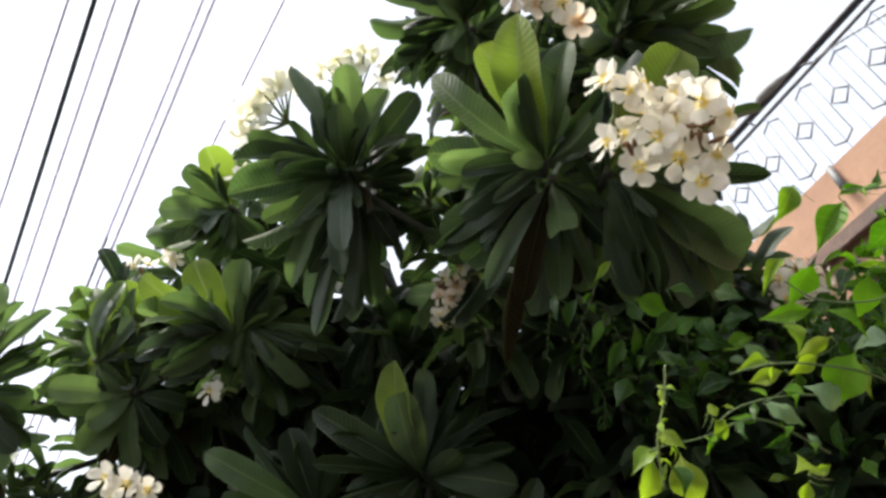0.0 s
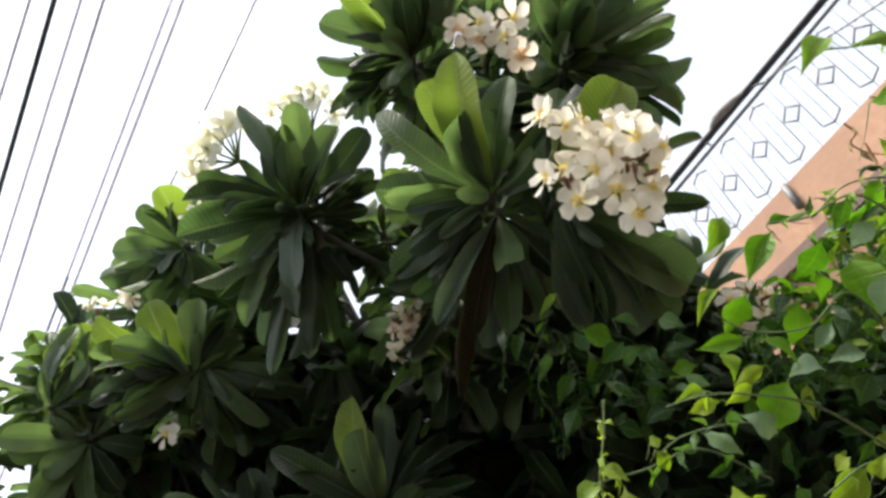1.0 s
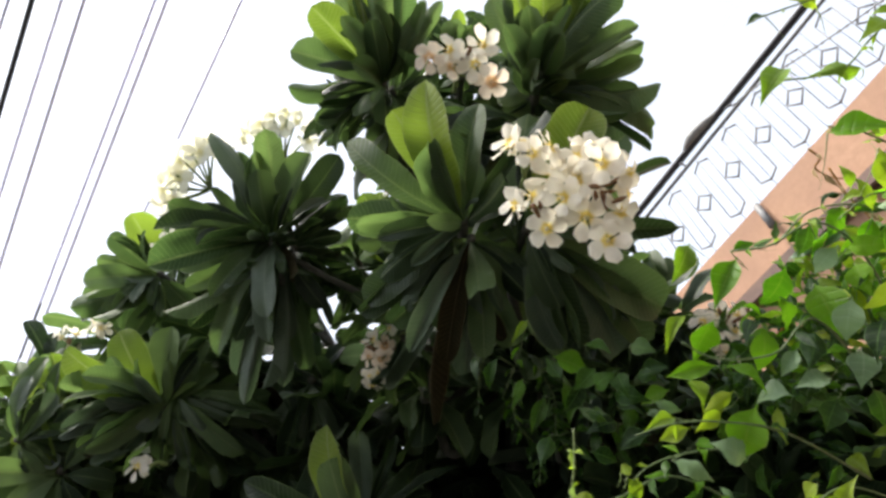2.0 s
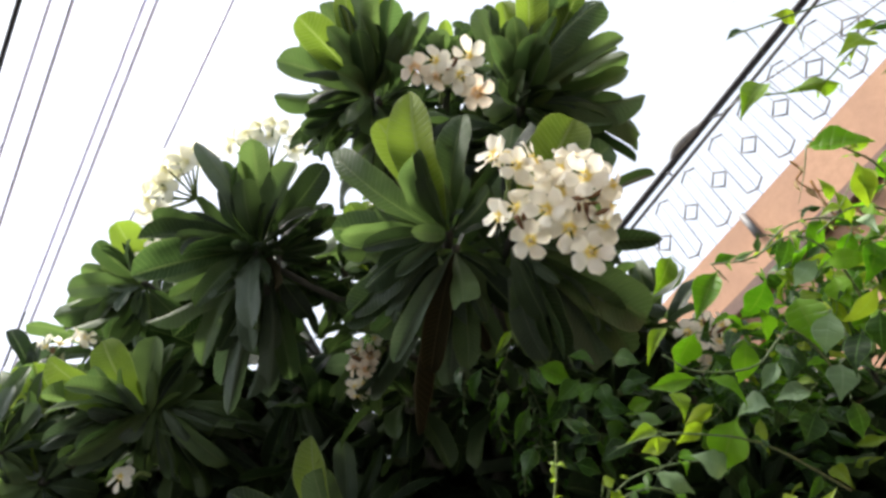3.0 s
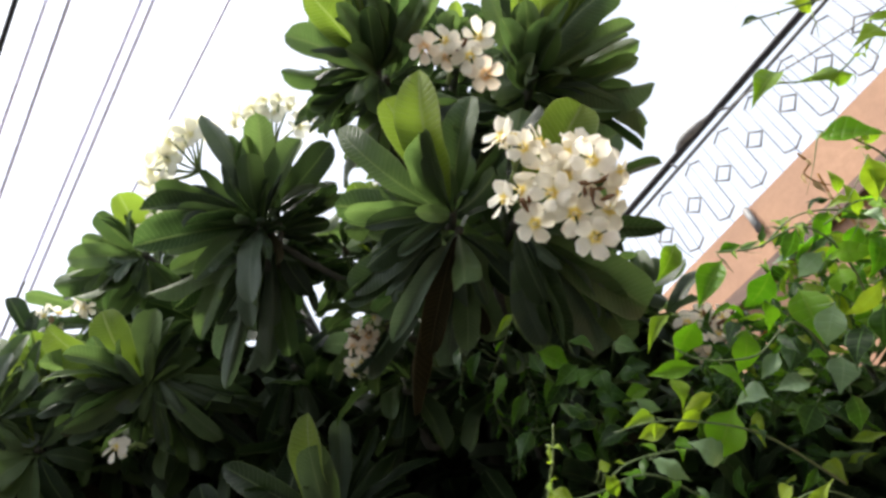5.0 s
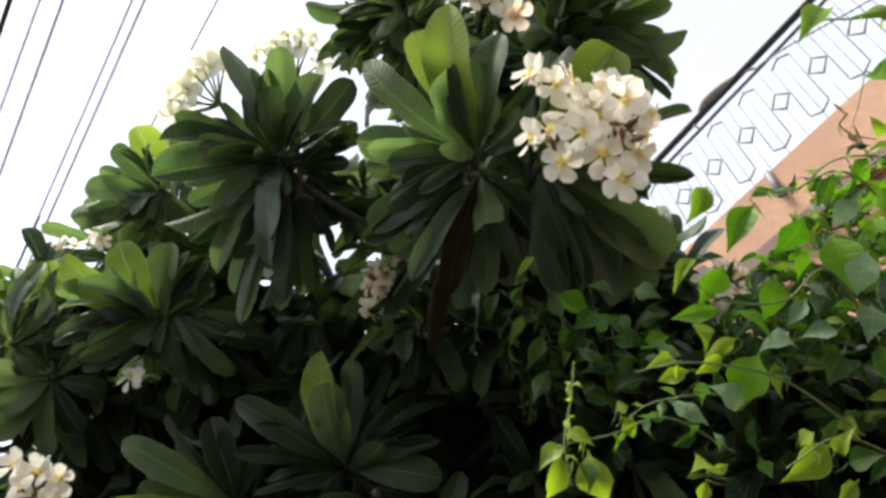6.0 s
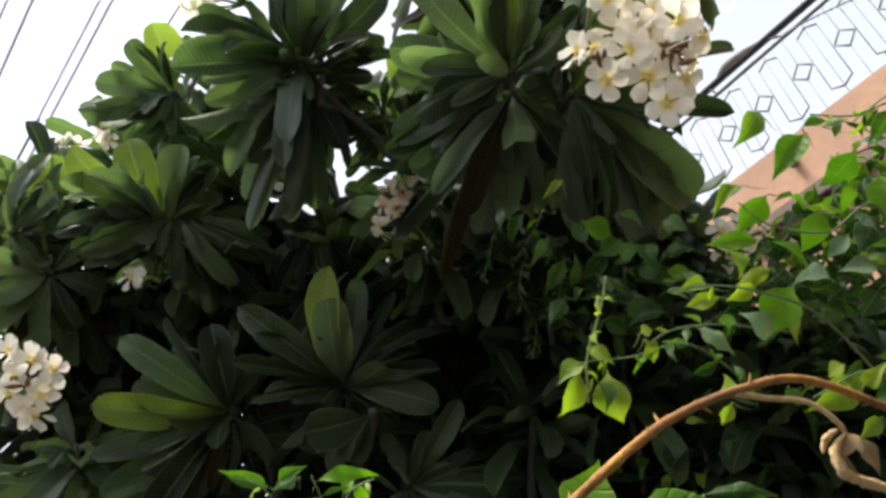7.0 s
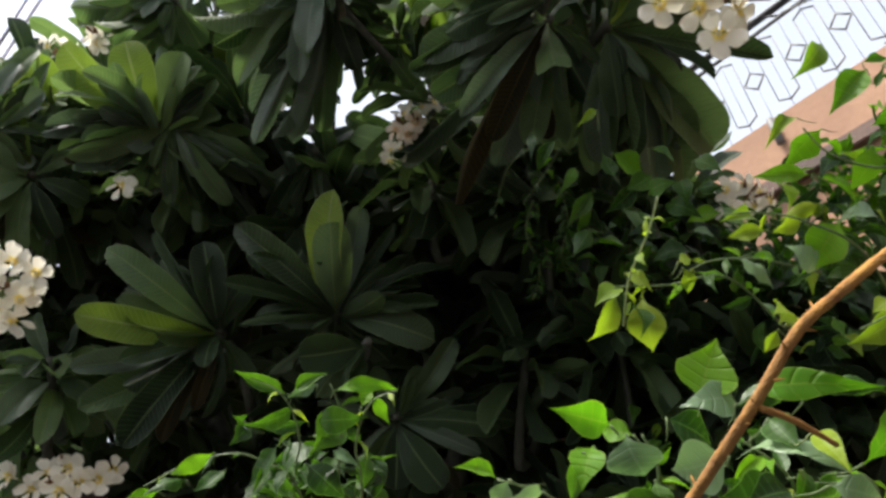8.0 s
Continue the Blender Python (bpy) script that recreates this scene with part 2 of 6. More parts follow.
def aim(at, way, up, length=1.0, width=1.0, roll=0.0):
    """The pose of a blade whose +Y runs along way and whose face (+Z) turns to up."""
    y = Vector(way).normalized()
    z = Vector(up) - y * Vector(up).dot(y)
    z = z.normalized() if z.length > 1e-4 else y.orthogonal().normalized()
    x = y.cross(z)
    m = Matrix((x, y, z)).transposed().to_4x4()
    return Matrix.Translation(at) @ m @ Matrix.Rotation(roll, 4, "Y") @ Matrix.Diagonal((length * width, length, length, 1))


# ---------------------------------------------------------------- leaf blades
def blade(outline, n_along, n_across, bow, fold, ripple, twist, seed, curl=0.0):
    """A unit leaf blade along +Y: outline(v) is its half width; bow lifts its middle, fold raises its edges."""
    rng = random.Random(seed)
    ph = rng.uniform(0, 6.28)
    verts, faces, uvs = [], [], []
    for i in range(n_along + 1):
        v = i / n_along
        v = 0.5 * (v + 0.5 * (1 - math.cos(math.pi * v)))
        w = outline(v)
        for k in range(n_across + 1):
            u = 2 * k / n_across - 1
            z = bow * 4 * v * (1 - v) + fold * abs(u) * w - curl * u * u * w
            z += ripple * math.sin(14 * v + ph + (2.0 if u > 0 else 0)) * abs(u) ** 2 * w
            a = twist * (v - 0.3)
            x = u * w
            verts.append((x * math.cos(a) - z * math.sin(a) * 0.2, v, z + x * math.sin(a)))
            uvs.append((0.5 + 0.5 * u, v))
    for i in range(n_along):
        for k in range(n_across):
            a = i * (n_across + 1) + k
            faces.append((a, a + 1, a + n_across + 2, a + n_across + 1))
    return verts, faces, uvs


def frangipani_outline(v):
    petiole = 0.014
    if v < 0.06:
        return petiole
    s = (v - 0.06) / 0.94
    body = 0.148 * (math.sin(math.pi * min(s, 0.66) / 1.32) ** 0.7 if s < 0.66 else math.sqrt(max(0.0, 1 - ((s - 0.66) / 0.34) ** 3.0)))
    return max(petiole * (1 - s), body)


def vine_outline(v):
    if v < 0.10:
        return 0.010
    s = (v - 0.10) / 0.90
    return max(0.003, 0.215 * math.sin(math.pi * s ** 0.66) ** 0.9 * (1.0 if s < 0.45 else 1.0 - 0.62 * ((s - 0.45) / 0.55) ** 1.1))


BLADES = [blade(frangipani_outline, 16, 6, *q) for q in (
    (0.10, 0.72, 0.12, 0.25, 1, 0.12), (0.15, 0.58, 0.16, -0.3, 2, 0.30), (0.06, 0.85, 0.10, 0.15, 3, 0.0),
    (0.17, -0.45, 0.18, -0.2, 4, 0.15), (0.12, 0.66, 0.13, 0.45, 5, 0.20), (-0.08, -0.60, 0.15, -0.45, 6, 0.05), (-0.12, 0.55, 0.16, 0.3, 7, 0.25))]

VINE_BLADES = [blade(vine_outline, 12, 4, *q) for q in (
    (0.12, 0.45, 0.14, 0.5, 11), (0.20, 0.30, 0.22, -0.6, 12, 0.2), (0.06, 0.75, 0.12, 0.3, 13), (0.24, 0.50, 0.18, 0.9, 14),
    (0.16, -0.25, 0.25, -0.9, 15, 0.2), (-0.10, 0.50, 0.2, 0.6, 16), (0.28, 0.35, 0.16, -0.3, 17, 0.3))]


def blade_meshes(name, blades, mat):
    return [mesh_of(name, v, f, [mat], uv) for v, f, uv in blades]


LEAF_MESHES = blade_meshes("frangipani_leaf", BLADES, LEAF)
PALE_MESHES = blade_meshes("frangipani_leaf_young", BLADES, LEAF_PALE)
FRESH_MESHES = blade_meshes("frangipani_leaf_fresh_skylit", BLADES, LEAF_FRESH_SKYLIT)
DEAD_MESHES = blade_meshes("frangipani_leaf_withered", BLADES, LEAF_DEAD)
GREY_MESHES = blade_meshes("frangipani_leaf_sky_sheen", BLADES, LEAF_GREY)
LEAF_POOLS = (LEAF_MESHES, PALE_MESHES, DEAD_MESHES, FRESH_MESHES, GREY_MESHES)
LEAF_LABELS = ("", "pale yellow-green young leaf", "brown withered leaf", "fresh mid-green leaf lightened to paint in skylight", "leaf with grey-green sky sheen in its colour")
VINE_MESHES = blade_meshes("vine_leaf", VINE_BLADES, VINE)
VINE_YOUNG_MESHES = blade_meshes("vine_leaf_young", VINE_BLADES, VINE_YOUNG)
VINE_POOLS = (VINE_MESHES, VINE_YOUNG_MESHES, blade_meshes("vine_leaf_sky_sheen", VINE_BLADES, VINE_SHEEN), blade_meshes("vine_leaf_sunlit_tint", VINE_BLADES, VINE_SUNLIT))
VINE_LABELS = ("", "pale young leaf", "leaf with grey-green sky sheen in its colour", "green leaf with sunlight put into its colour")


def joined_blades(name, blades, poses, mats, slots):
    """Many blades in one mesh."""
    verts, faces, uvs, mat_index = [], [], [], []
    for i, (m, slot) in enumerate(zip(poses, slots)):
        v, f, uv = blades[i % len(blades)]
        a = np.array(m)
        p = np.asarray(v) @ a[:3, :3].T + a[:3, 3]
        o = len(verts)
        verts += p.tolist()
        uvs += uv
        faces += [tuple(j + o for j in q) for q in f]
        mat_index += [slot] * len(f)
    return mesh_of(name, verts, faces, mats, uvs, slots=mat_index)


# ---------------------------------------------------------------- ground and walls
def sheet(name, size, mat, label, category):
    n = 24
    verts = [(size * (i / n - 0.5), size * (j / n - 0.5), 0) for j in range(n + 1) for i in range(n + 1)]
    faces = [(j * (n + 1) + i, j * (n + 1) + i + 1, (j + 1) * (n + 1) + i + 1, (j + 1) * (n + 1) + i) for j in range(n) for i in range(n)]
    return tagged(new(name, mesh_of(name, verts, faces, [mat])), label, category, kind="structure")


sheet("ground", 800.0, ASPHALT, "dark worn asphalt street ground", "ground")

ALONG = Vector((0.465, -0.885, 0)).normalized()     # the street's direction, towards and past the camera
FACE = Vector((-0.885, -0.465, 0)).normalized()     # out of the house wall
TOP = Vector((2.183, 2.344, 3.607))                  # a point on the top edge of the house wall


def on_wall(u, v, out=0.0):
    return TOP + ALONG * u + Vector((0, 0, v)) + FACE * out


WALL_POSE = Matrix((ALONG, -FACE, Vector((0, 0, 1)))).transposed().to_4x4()
WALL_POSE.translation = (TOP.x, TOP.y, 0)

house = empty("house", (TOP.x, TOP.y, 0), "terracotta stuccoed house wall with flat roof terrace", "house")
house.matrix_basis = WALL_POSE
v, f = box(-5.0, 0.0, 0.0, 9.0, 0.24, TOP.z, bevel=0.006)
part("wall", mesh_of("house_wall", v, f, [STUCCO], smooth=False), house)
v, f = box(-5.0, 0.244, TOP.z - 0.45, 9.0, 5.0, TOP.z - 0.3)
part("roof", mesh_of("house_roof", v, f, [CONCRETE], smooth=False), house, "grey concrete terrace slab")
v, f = box(-5.0, 4.8, 0.0, 9.0, 5.0, TOP.z - 0.454)
part("wall", mesh_of("house_back_wall", v, f, [STUCCO], smooth=False), house)
v, f = box(-0.95, -0.055, TOP.z - 0.375, 8.9, -0.003, TOP.z - 0.305, bevel=0.006)
part("moulding", mesh_of("wall_moulding", v, f, [BROWN_PAINT], smooth=False), house, "dark brown painted moulding band")
# the grey drain spout at the top edge
v, f = tube([on_wall(0.10, -0.006, 0.012), on_wall(0.102, -0.08, 0.02), on_wall(0.104, -0.16, 0.03)], (0.016, 0.019), 10)
inv = WALL_POSE.inverted()
part("spout", mesh_of("drain_spout", [inv @ p for p in v], f, [IRON]), house, "grey drain spout under the wall's edge")
# an added, unseen wall across the street, behind the camera; its height limits low skylight
back = Matrix((ALONG, -FACE, Vector((0, 0, 1)))).transposed().to_4x4()
back.translation = Vector((TOP.x, TOP.y, 0)) + FACE * 6.6
v, f = box(-12.0, -0.22, 0.0, 14.0, 0.0, 2.4, bevel=0.01)
rear = tagged(new("wall_street", mesh_of("wall_street", v, f, [CONCRETE], smooth=False)), "added unseen grey wall limiting low skylight", "wall", kind="structure")
rear.matrix_basis = back

# an added wall out of view, which cuts the light coming up the lane
end = Matrix((ALONG, -FACE, Vector((0, 0, 1)))).transposed().to_4x4()
end.translation = Vector((0.0, 0.0, 0.0)) + ALONG * 3.0
v, f = box(-0.11, -4.4, 0.0, 0.11, 2.4, 3.9, bevel=0.01)
lane_end = tagged(new("wall_lane_end", mesh_of("wall_lane_end", v, f, [CONCRETE], smooth=False)), "added unseen grey wall cutting light from behind", "wall", kind="structure")
lane_end.matrix_basis = end

# ---------------------------------------------------------------- railing on the house wall
railing = empty("railing", TOP, "grey iron terrace railing with hexagons and diamonds", "railing")


def rail_bar(name, points, radius, label="", sides=6, mat=None):
    line = [on_wall(*q) for q in points]
    v, f = tube(line, (radius, radius), sides, origin=TOP)
    return part(name, mesh_of(name, v, f, [mat or IRON]), railing, label)


rail_bar("handrail", [(-4.5, 0.56, -0.10), (8.0, 0.56, -0.10)], 0.0100, "round dark iron handrail", 8, DARK_IRON)
rail_bar("bottom_rail", [(-4.5, 0.012, -0.10), (8.0, 0.012, -0.10)], 0.006)


def ring(points, radii):
    """A closed frame of rods through corners, in the railing's plane."""
    pieces = []
    for a, b, radius in zip(points, points[1:] + points[:1], radii):
        pieces.append(tube([Vector((a[0], 0, a[1])), Vector((b[0], 0, b[1]))], (radius, radius), 6))
    return joined(pieces)


HEX = mesh_of("hexagon", *ring([(0, 0.52), (0.0525, 0.49), (0.0525, 0.136), (0, 0.108), (-0.0525, 0.136), (-0.0525, 0.49)], (0.0050, 0.0028, 0.0050, 0.0050, 0.0028, 0.0050)), [IRON])
DIAMOND = mesh_of("diamond", *ring([(0, 0.373), (0.051, 0.318), (0, 0.263), (-0.051, 0.318)], (0.0050,) * 4), [IRON])
BAR = mesh_of("baluster", *tube([Vector((0, 0, 0.008)), Vector((0, 0, 0.318)), Vector((0, 0, 0.556))], (0.0017, 0.0017), 6), [IRON])
UPPER = mesh_of("upper_bar", *tube([Vector((0, 0, 0.37)), Vector((0, 0, 0.556))], (0.0017, 0.0017), 6), [IRON])
LOWER = mesh_of("lower_bar", *tube([Vector((0, 0, 0.008)), Vector((0, 0, 0.266))], (0.0017, 0.0017), 6), [IRON])
turn = Matrix((ALONG, -FACE, Vector((0, 0, 1)))).transposed().to_4x4()
for k in range(-12, 26):
    u = -0.020 + 0.2215 * k
    for name, me, du in (("hexagon", HEX, 0.0), ("baluster", BAR, 0.0), ("diamond", DIAMOND, 0.1107), ("short_bar", UPPER, 0.1107), ("short_bar", LOWER, 0.1107)):
        part(name, me, railing, m=Matrix.Translation(ALONG * (u + du) - FACE * 0.10) @ turn)

# a knotted twine stretched from the handrail down across the railing
twine = empty("twine", on_wall(0.34, 0.566, -0.088), "thin grey knotted twine tied to railing", "twine")
line = bezier([on_wall(0.34, 0.566, -0.088), on_wall(0.48, 0.52, -0.085), on_wall(0.644, 0.452, -0.085), on_wall(0.82, 0.376, -0.085), on_wall(1.13, 0.262, -0.085), on_wall(1.9, 0.02, -0.08)], 6)
v, f = tube(line, (0.0036, 0.0036), 6, origin=twine.location)
part("strand", mesh_of("strand", v, f, [TWINE]), twine)
KNOT = mesh_of("knot", *tube([Vector((0, 0, -0.009)), Vector((0.002, 0, 0)), Vector((0, 0, 0.009))], [0.003, 0.0078, 0.003], 6), [TWINE])
for k in range(1, len(line) - 1):
    way = line[k + 1] - line[k - 1]
    part("knot", KNOT, twine, m=Matrix.Translation(line[k] - twine.location) @ way.to_track_quat("Z", "Y").to_matrix().to_4x4())

# ---------------------------------------------------------------- cables beside the railing and wires over the street
bundle = empty("cable_bundle", on_wall(0.0, 0.636, -0.1), "black cable bundle strung above the terrace railing", "cable")
o = bundle.location
line = bezier([on_wall(-9.0, 0.78, -0.1), on_wall(-3.0, 0.66, -0.1), on_wall(0.0, 0.636, -0.1), on_wall(3.0, 0.645, -0.1), on_wall(9.0, 0.78, -0.1)], 10)
v, f = tube(line, (0.016, 0.016), 10, origin=o)
part("cable", mesh_of("thick_cable", v, f, [RUBBER]), bundle)
v, f = tube([p + Vector((0, 0, -0.021)) - FACE * 0.006 for p in line], (0.0055, 0.0055), 8, origin=o)
part("cable", mesh_of("thin_cable", v, f, [RUBBER]), bundle)
splice = [on_wall(-0.03, 0.645, -0.1), on_wall(0.02, 0.652, -0.085), on_wall(0.08, 0.650, -0.082), on_wall(0.15, 0.645, -0.09), on_wall(0.23, 0.636, -0.1)]
v, f = tube(bezier(splice, 4), [0.0145 + 0.013 * math.sin(math.pi * i / 16) ** 1.3 for i in range(17)], 10, origin=o, rough=0.06, rng=random.Random(3))
part("splice", mesh_of("splice", v, f, [TAPE]), bundle, "grey taped cable splice")
for u0, u1 in ((0.26, 0.335), (-0.10, -0.08)):
    v, f = tube(bezier([on_wall(u0, 0.626, -0.1), on_wall((u0 + u1) / 2, 0.595, -0.098), on_wall(u1, 0.565, -0.1)], 5), (0.007, 0.006), 8, origin=o)
    part("tie", mesh_of("tie", v, f, [RUBBER]), bundle)


def wire(at, way, radius, mat, label, sag=0.0):
    p, w = Vector(at), Vector(way).normalized()
    ob = empty("overhead_wire", p, label, "wire", "wires over the street")
    line = [p + w * s + Vector((0, 0, sag * (s / 20.0) ** 2)) for s in (-22, -12, -6, -3, -1, 0, 1, 3, 6, 12, 22)]
    v, f = tube(line, (radius, radius), 8, origin=p)
    part("strand", mesh_of("wire", v, f, [mat]), ob)
    return ob


wire((0.130, 1.251, 4.283), (-0.539, 0.842, 0.000), 0.0062, WIRE, "thin grey-blue metal wire across bright sky")
wire((-0.145, 1.257, 4.364), (-0.527, 0.850, 0.000), 0.008, WIRE, "thin grey-blue metal wire across bright sky")
wire((-0.188, 1.258, 4.376), (-0.530, 0.848, 0.000), 0.0078, WIRE, "thin grey-blue metal wire across bright sky")
wire((-0.391, 1.124, 4.139), (-0.525, 0.851, 0.000), 0.0078, WIRE, "thin grey-blue metal wire across bright sky")
wire((-0.531, 1.266, 4.478), (-0.535, 0.845, 0.000), 0.0078, WIRE, "thin grey-blue metal wire across bright sky")
wire((-0.430, 0.894, 3.655), (-0.534, 0.846, 0.000), 0.0075, RUBBER, "thick black power cable across bright sky")
wire((-0.550, 0.989, 3.889), (-0.556, 0.831, 0.000), 0.0058, WIRE, "thin grey-blue metal wire across bright sky")
wire((1.927, 1.207, 3.752), (-0.388, 0.922, 0.000), 0.001, WIRE, "hair-thin grey wire across bright sky")
# a dark joint sleeve on one of the wires
v, f = tube([Vector((-1.130, 2.768, 4.376)), Vector((-1.358, 3.133, 4.376))], (0.0085, 0.0085), 8)
tagged(new("wire_sleeve", mesh_of("wire_sleeve", v, f, [TAPE])), "dark grey joint sleeve on an overhead wire", "sleeve")

# ---------------------------------------------------------------- frangipani tree
TREE_BASE = Vector((0.3, 2.7, 0.0))
tree = empty("frangipani_tree", TREE_BASE, "leafy frangipani tree with white flower clusters", "tree")
FORK = TREE_BASE + Vector((0.02, -0.05, 1.25))
NODES = [Vector(q) for q in ((0.611, 2.449, 2.909), (-0.116, 2.527, 3.062), (-0.530, 2.567, 3.153), (0.764, 1.934, 2.946), (1.061, 2.436, 2.632), (0.049, 2.915, 2.187), (0.182, 2.136, 3.218))]


def limb(name, line, radii, sides=10, seed=1, parent=None, mat=None, label=""):
    v, f = tube(line, radii, sides, origin=TREE_BASE, rough=0.05, rng=random.Random(seed))
    return part(name, mesh_of(name, v, f, [mat or BARK]), parent or tree, label)


limb("trunk", bezier([TREE_BASE + Vector((0, 0, -0.03)), TREE_BASE + Vector((0.03, 0.02, 0.6)), FORK], 6), (0.085, 0.06), 14, 2, label="grey bare frangipani trunk")
for i, n in enumerate(NODES):
    mid = FORK.lerp(n, 0.5) + Vector((0.05 * (-1) ** i, 0.04, -0.08))
    limb("limb", bezier([FORK, mid, n], 6), (0.05, 0.028), 10, 10 + i)


OPEN_SIDE = Vector((-0.22, -0.72, -0.52))     # towards the open street, where the leaves turn their faces
INWARD = Vector((0.12, 0.80, 0.45)).normalized()     # into the crown


def way_of(bearing, rise):
    b, r = radians(bearing), radians(rise)
    return Vector((math.sin(b) * math.cos(r), math.cos(b) * math.cos(r), math.sin(r)))


def rosette(at, axis, leaves=(), fill=0, seed=0, size=0.30, pale=(), dead=(), apart=True, drop=-35, stem=0.3, rise=72, wide=1.0, fresh=(), grey=(), skylit=0.0):
    """A branch tip with its whorl of leaves: leaves as (bearing, rise, length) or with a width; fill adds more behind by the golden angle."""
    rng = random.Random(seed)
    at, axis = Vector(at), Vector(axis).normalized()
    near = min(NODES, key=lambda q: (q - (at - axis * 0.3)).length)
    traced = bool(leaves) and len(leaves[0]) == 4
    neck = at + INWARD * stem - axis * 0.04 if traced else at - axis * stem
    branch = limb("branch", bezier([near, neck.lerp(near, 0.35) + Vector((0, 0, -0.05)), neck, at + INWARD * 0.07 if traced else at - axis * 0.08, at + axis * 0.012], 5), (0.018, 0.010) if apart else (0.011, 0.007), 8, seed + 40)
    side = axis.orthogonal().normalized()
    poses, kinds = [], []
    for i, (bearing, lift, length, *width) in enumerate(leaves):
        way = way_of(bearing, lift)
        kind = 1 if i in pale else 2 if i in dead else 3 if i in fresh else 4 if i in grey else 0
        if width:
            base = at + way * 0.012
            turned = OPEN_SIDE + axis * 0.15 + Vector([rng.uniform(-0.22, 0.22) for _ in range(3)])
            poses.append(aim(base, way, turned, length - 0.012, width[0] * (0.94 if kind in (0, 2, 4) else 1.0), rng.uniform(-0.42, 0.42)))
        else:
            tip = at + way * length
            base = at - axis * ((0.02 + 0.10 * rng.random()) * (1 - way.dot(axis))) + way * rng.uniform(0.004, 0.02)
            way, length = (tip - base).normalized(), (tip - base).length
            hangs = way.dot(axis) < 0.25 and lift < 5
            thin = rng.uniform(0.62, 0.98) if hangs else rng.uniform(0.84, 1.12)
            tilt = rng.uniform(-0.8, 0.8) if hangs else rng.uniform(-0.35, 0.35)
            poses.append(aim(base, way, axis * 0.6 + OPEN_SIDE * rng.uniform(0.25, 1.1), length, wide * thin * (0.5 if kind == 2 else 1.0), tilt))
        kinds.append(kind)
    back = INWARD * 0.07 if traced else Vector()
    for i in range(fill):
        s = (i + 0.5) / fill
        turn_by = i * 2.39996 + seed
        lift = radians(rise + (drop - rise) * s ** 0.85 + rng.uniform(-9, 9))
        flat = Matrix.Rotation(turn_by, 3, axis) @ side
        way = axis * math.sin(lift) + flat * math.cos(lift)
        if traced:
            way = (way - INWARD * min(0.0, way.dot(INWARD)) * 1.5).normalized()
        base = at - axis * (0.005 + 0.09 * s) + flat * 0.010 + back
        length = size * (0.62 + 0.38 * min(1.0, s * 2.2)) * rng.uniform(0.85, 1.1)
        poses.append(aim(base, way, axis + Vector((0, 0, 0.25)), length, rng.uniform(0.72, 1.08), rng.uniform(-0.55, 0.55)))
        # Lighter leaves mixed in paint skylight on outer whorls; inner ones stay dark.
        kinds.append(2 if s > 0.9 and rng.random() < 0.12 else 3 if rng.random() < skylit else 4 if rng.random() < 0.10 else 0)
    for i in range(int(2.0 * len(leaves)) if traced else 0):
        bearing, lift, length, width = leaves[i % len(leaves)]
        way = (way_of(bearing + rng.uniform(-26, 26), lift + rng.uniform(-22, 22)) + INWARD * rng.uniform(-0.25, 0.45)).normalized()
        turned = OPEN_SIDE + axis * 0.5 + Vector([rng.uniform(-0.6, 0.6) for _ in range(3)])
        poses.append(aim(at + way * 0.01, way, turned, min(0.27, length * rng.uniform(0.55, 0.92)), rng.uniform(0.5, 0.8), rng.uniform(-0.8, 0.8)))
        kinds.append(4 if rng.random() < 0.12 else 3 if rng.random() < 0.12 + skylit else 0)
    shift = Matrix.Translation(-TREE_BASE)
    n = len(leaves) if apart else 0
    for m, kind in zip(poses[:n], kinds[:n]):
        pool = LEAF_POOLS[kind]
        part("leaf", pool[rng.randrange(len(pool))], branch, LEAF_LABELS[kind], shift @ m)
    if len(poses) > n:
        me = joined_blades("foliage", BLADES, [shift @ m for m in poses[n:]], [LEAF, LEAF_PALE, LEAF_DEAD, LEAF_FRESH_SKYLIT, LEAF_GREY], kinds[n:])
        tagged(part("foliage", me, branch, "dense whorl of dark green leaves"), kind="stuff")
    return branch


rosette((0.469, 1.068, 2.634), (0.0, -0.7, 0.65), [
    (-171, 29, 0.318, 1.27), (-150, 41, 0.290, 1.31), (158, 38, 0.263, 1.08), (-160, 5, 0.228, 1.17), (-117, 43, 0.319, 0.77), (149, -8, 0.150, 1.87),
    (-91, 19, 0.258, 1.20), (-75, 17, 0.248, 1.06), (-127, -20, 0.129, 1.05), (-57, -5, 0.283, 0.96), (-51, -3, 0.319, 0.62), (-68, -9, 0.217, 1.15)], pale=(0, 1), fresh=(2, 3, 4, 5, 6, 8), skylit=0.25, fill=14, seed=1, size=0.2)
rosette((0.485, 1.117, 2.637), (0.0, -0.6, -0.5), [
    (-135, -71, 0.205, 1.21), (-43, -27, 0.232, 0.63), (-62, -42, 0.292, 0.54), (-34, -45, 0.280, 0.75), (-25, -34, 0.433, 0.40), (-27, -1, 0.502, 0.32),
    (19, -32, 0.161, 1.47), (18, -31, 0.282, 0.94), (-10, -27, 0.331, 0.80), (-38, 1, 0.306, 0.80), (50, -46, 0.194, 1.31), (7, -9, 0.303, 0.90)], dead=(1, 3, 4), grey=(2, 5, 8), fresh=(0, 6, 7, 9, 11), skylit=0.3, fill=10, seed=401, size=0.22, stem=0.12)
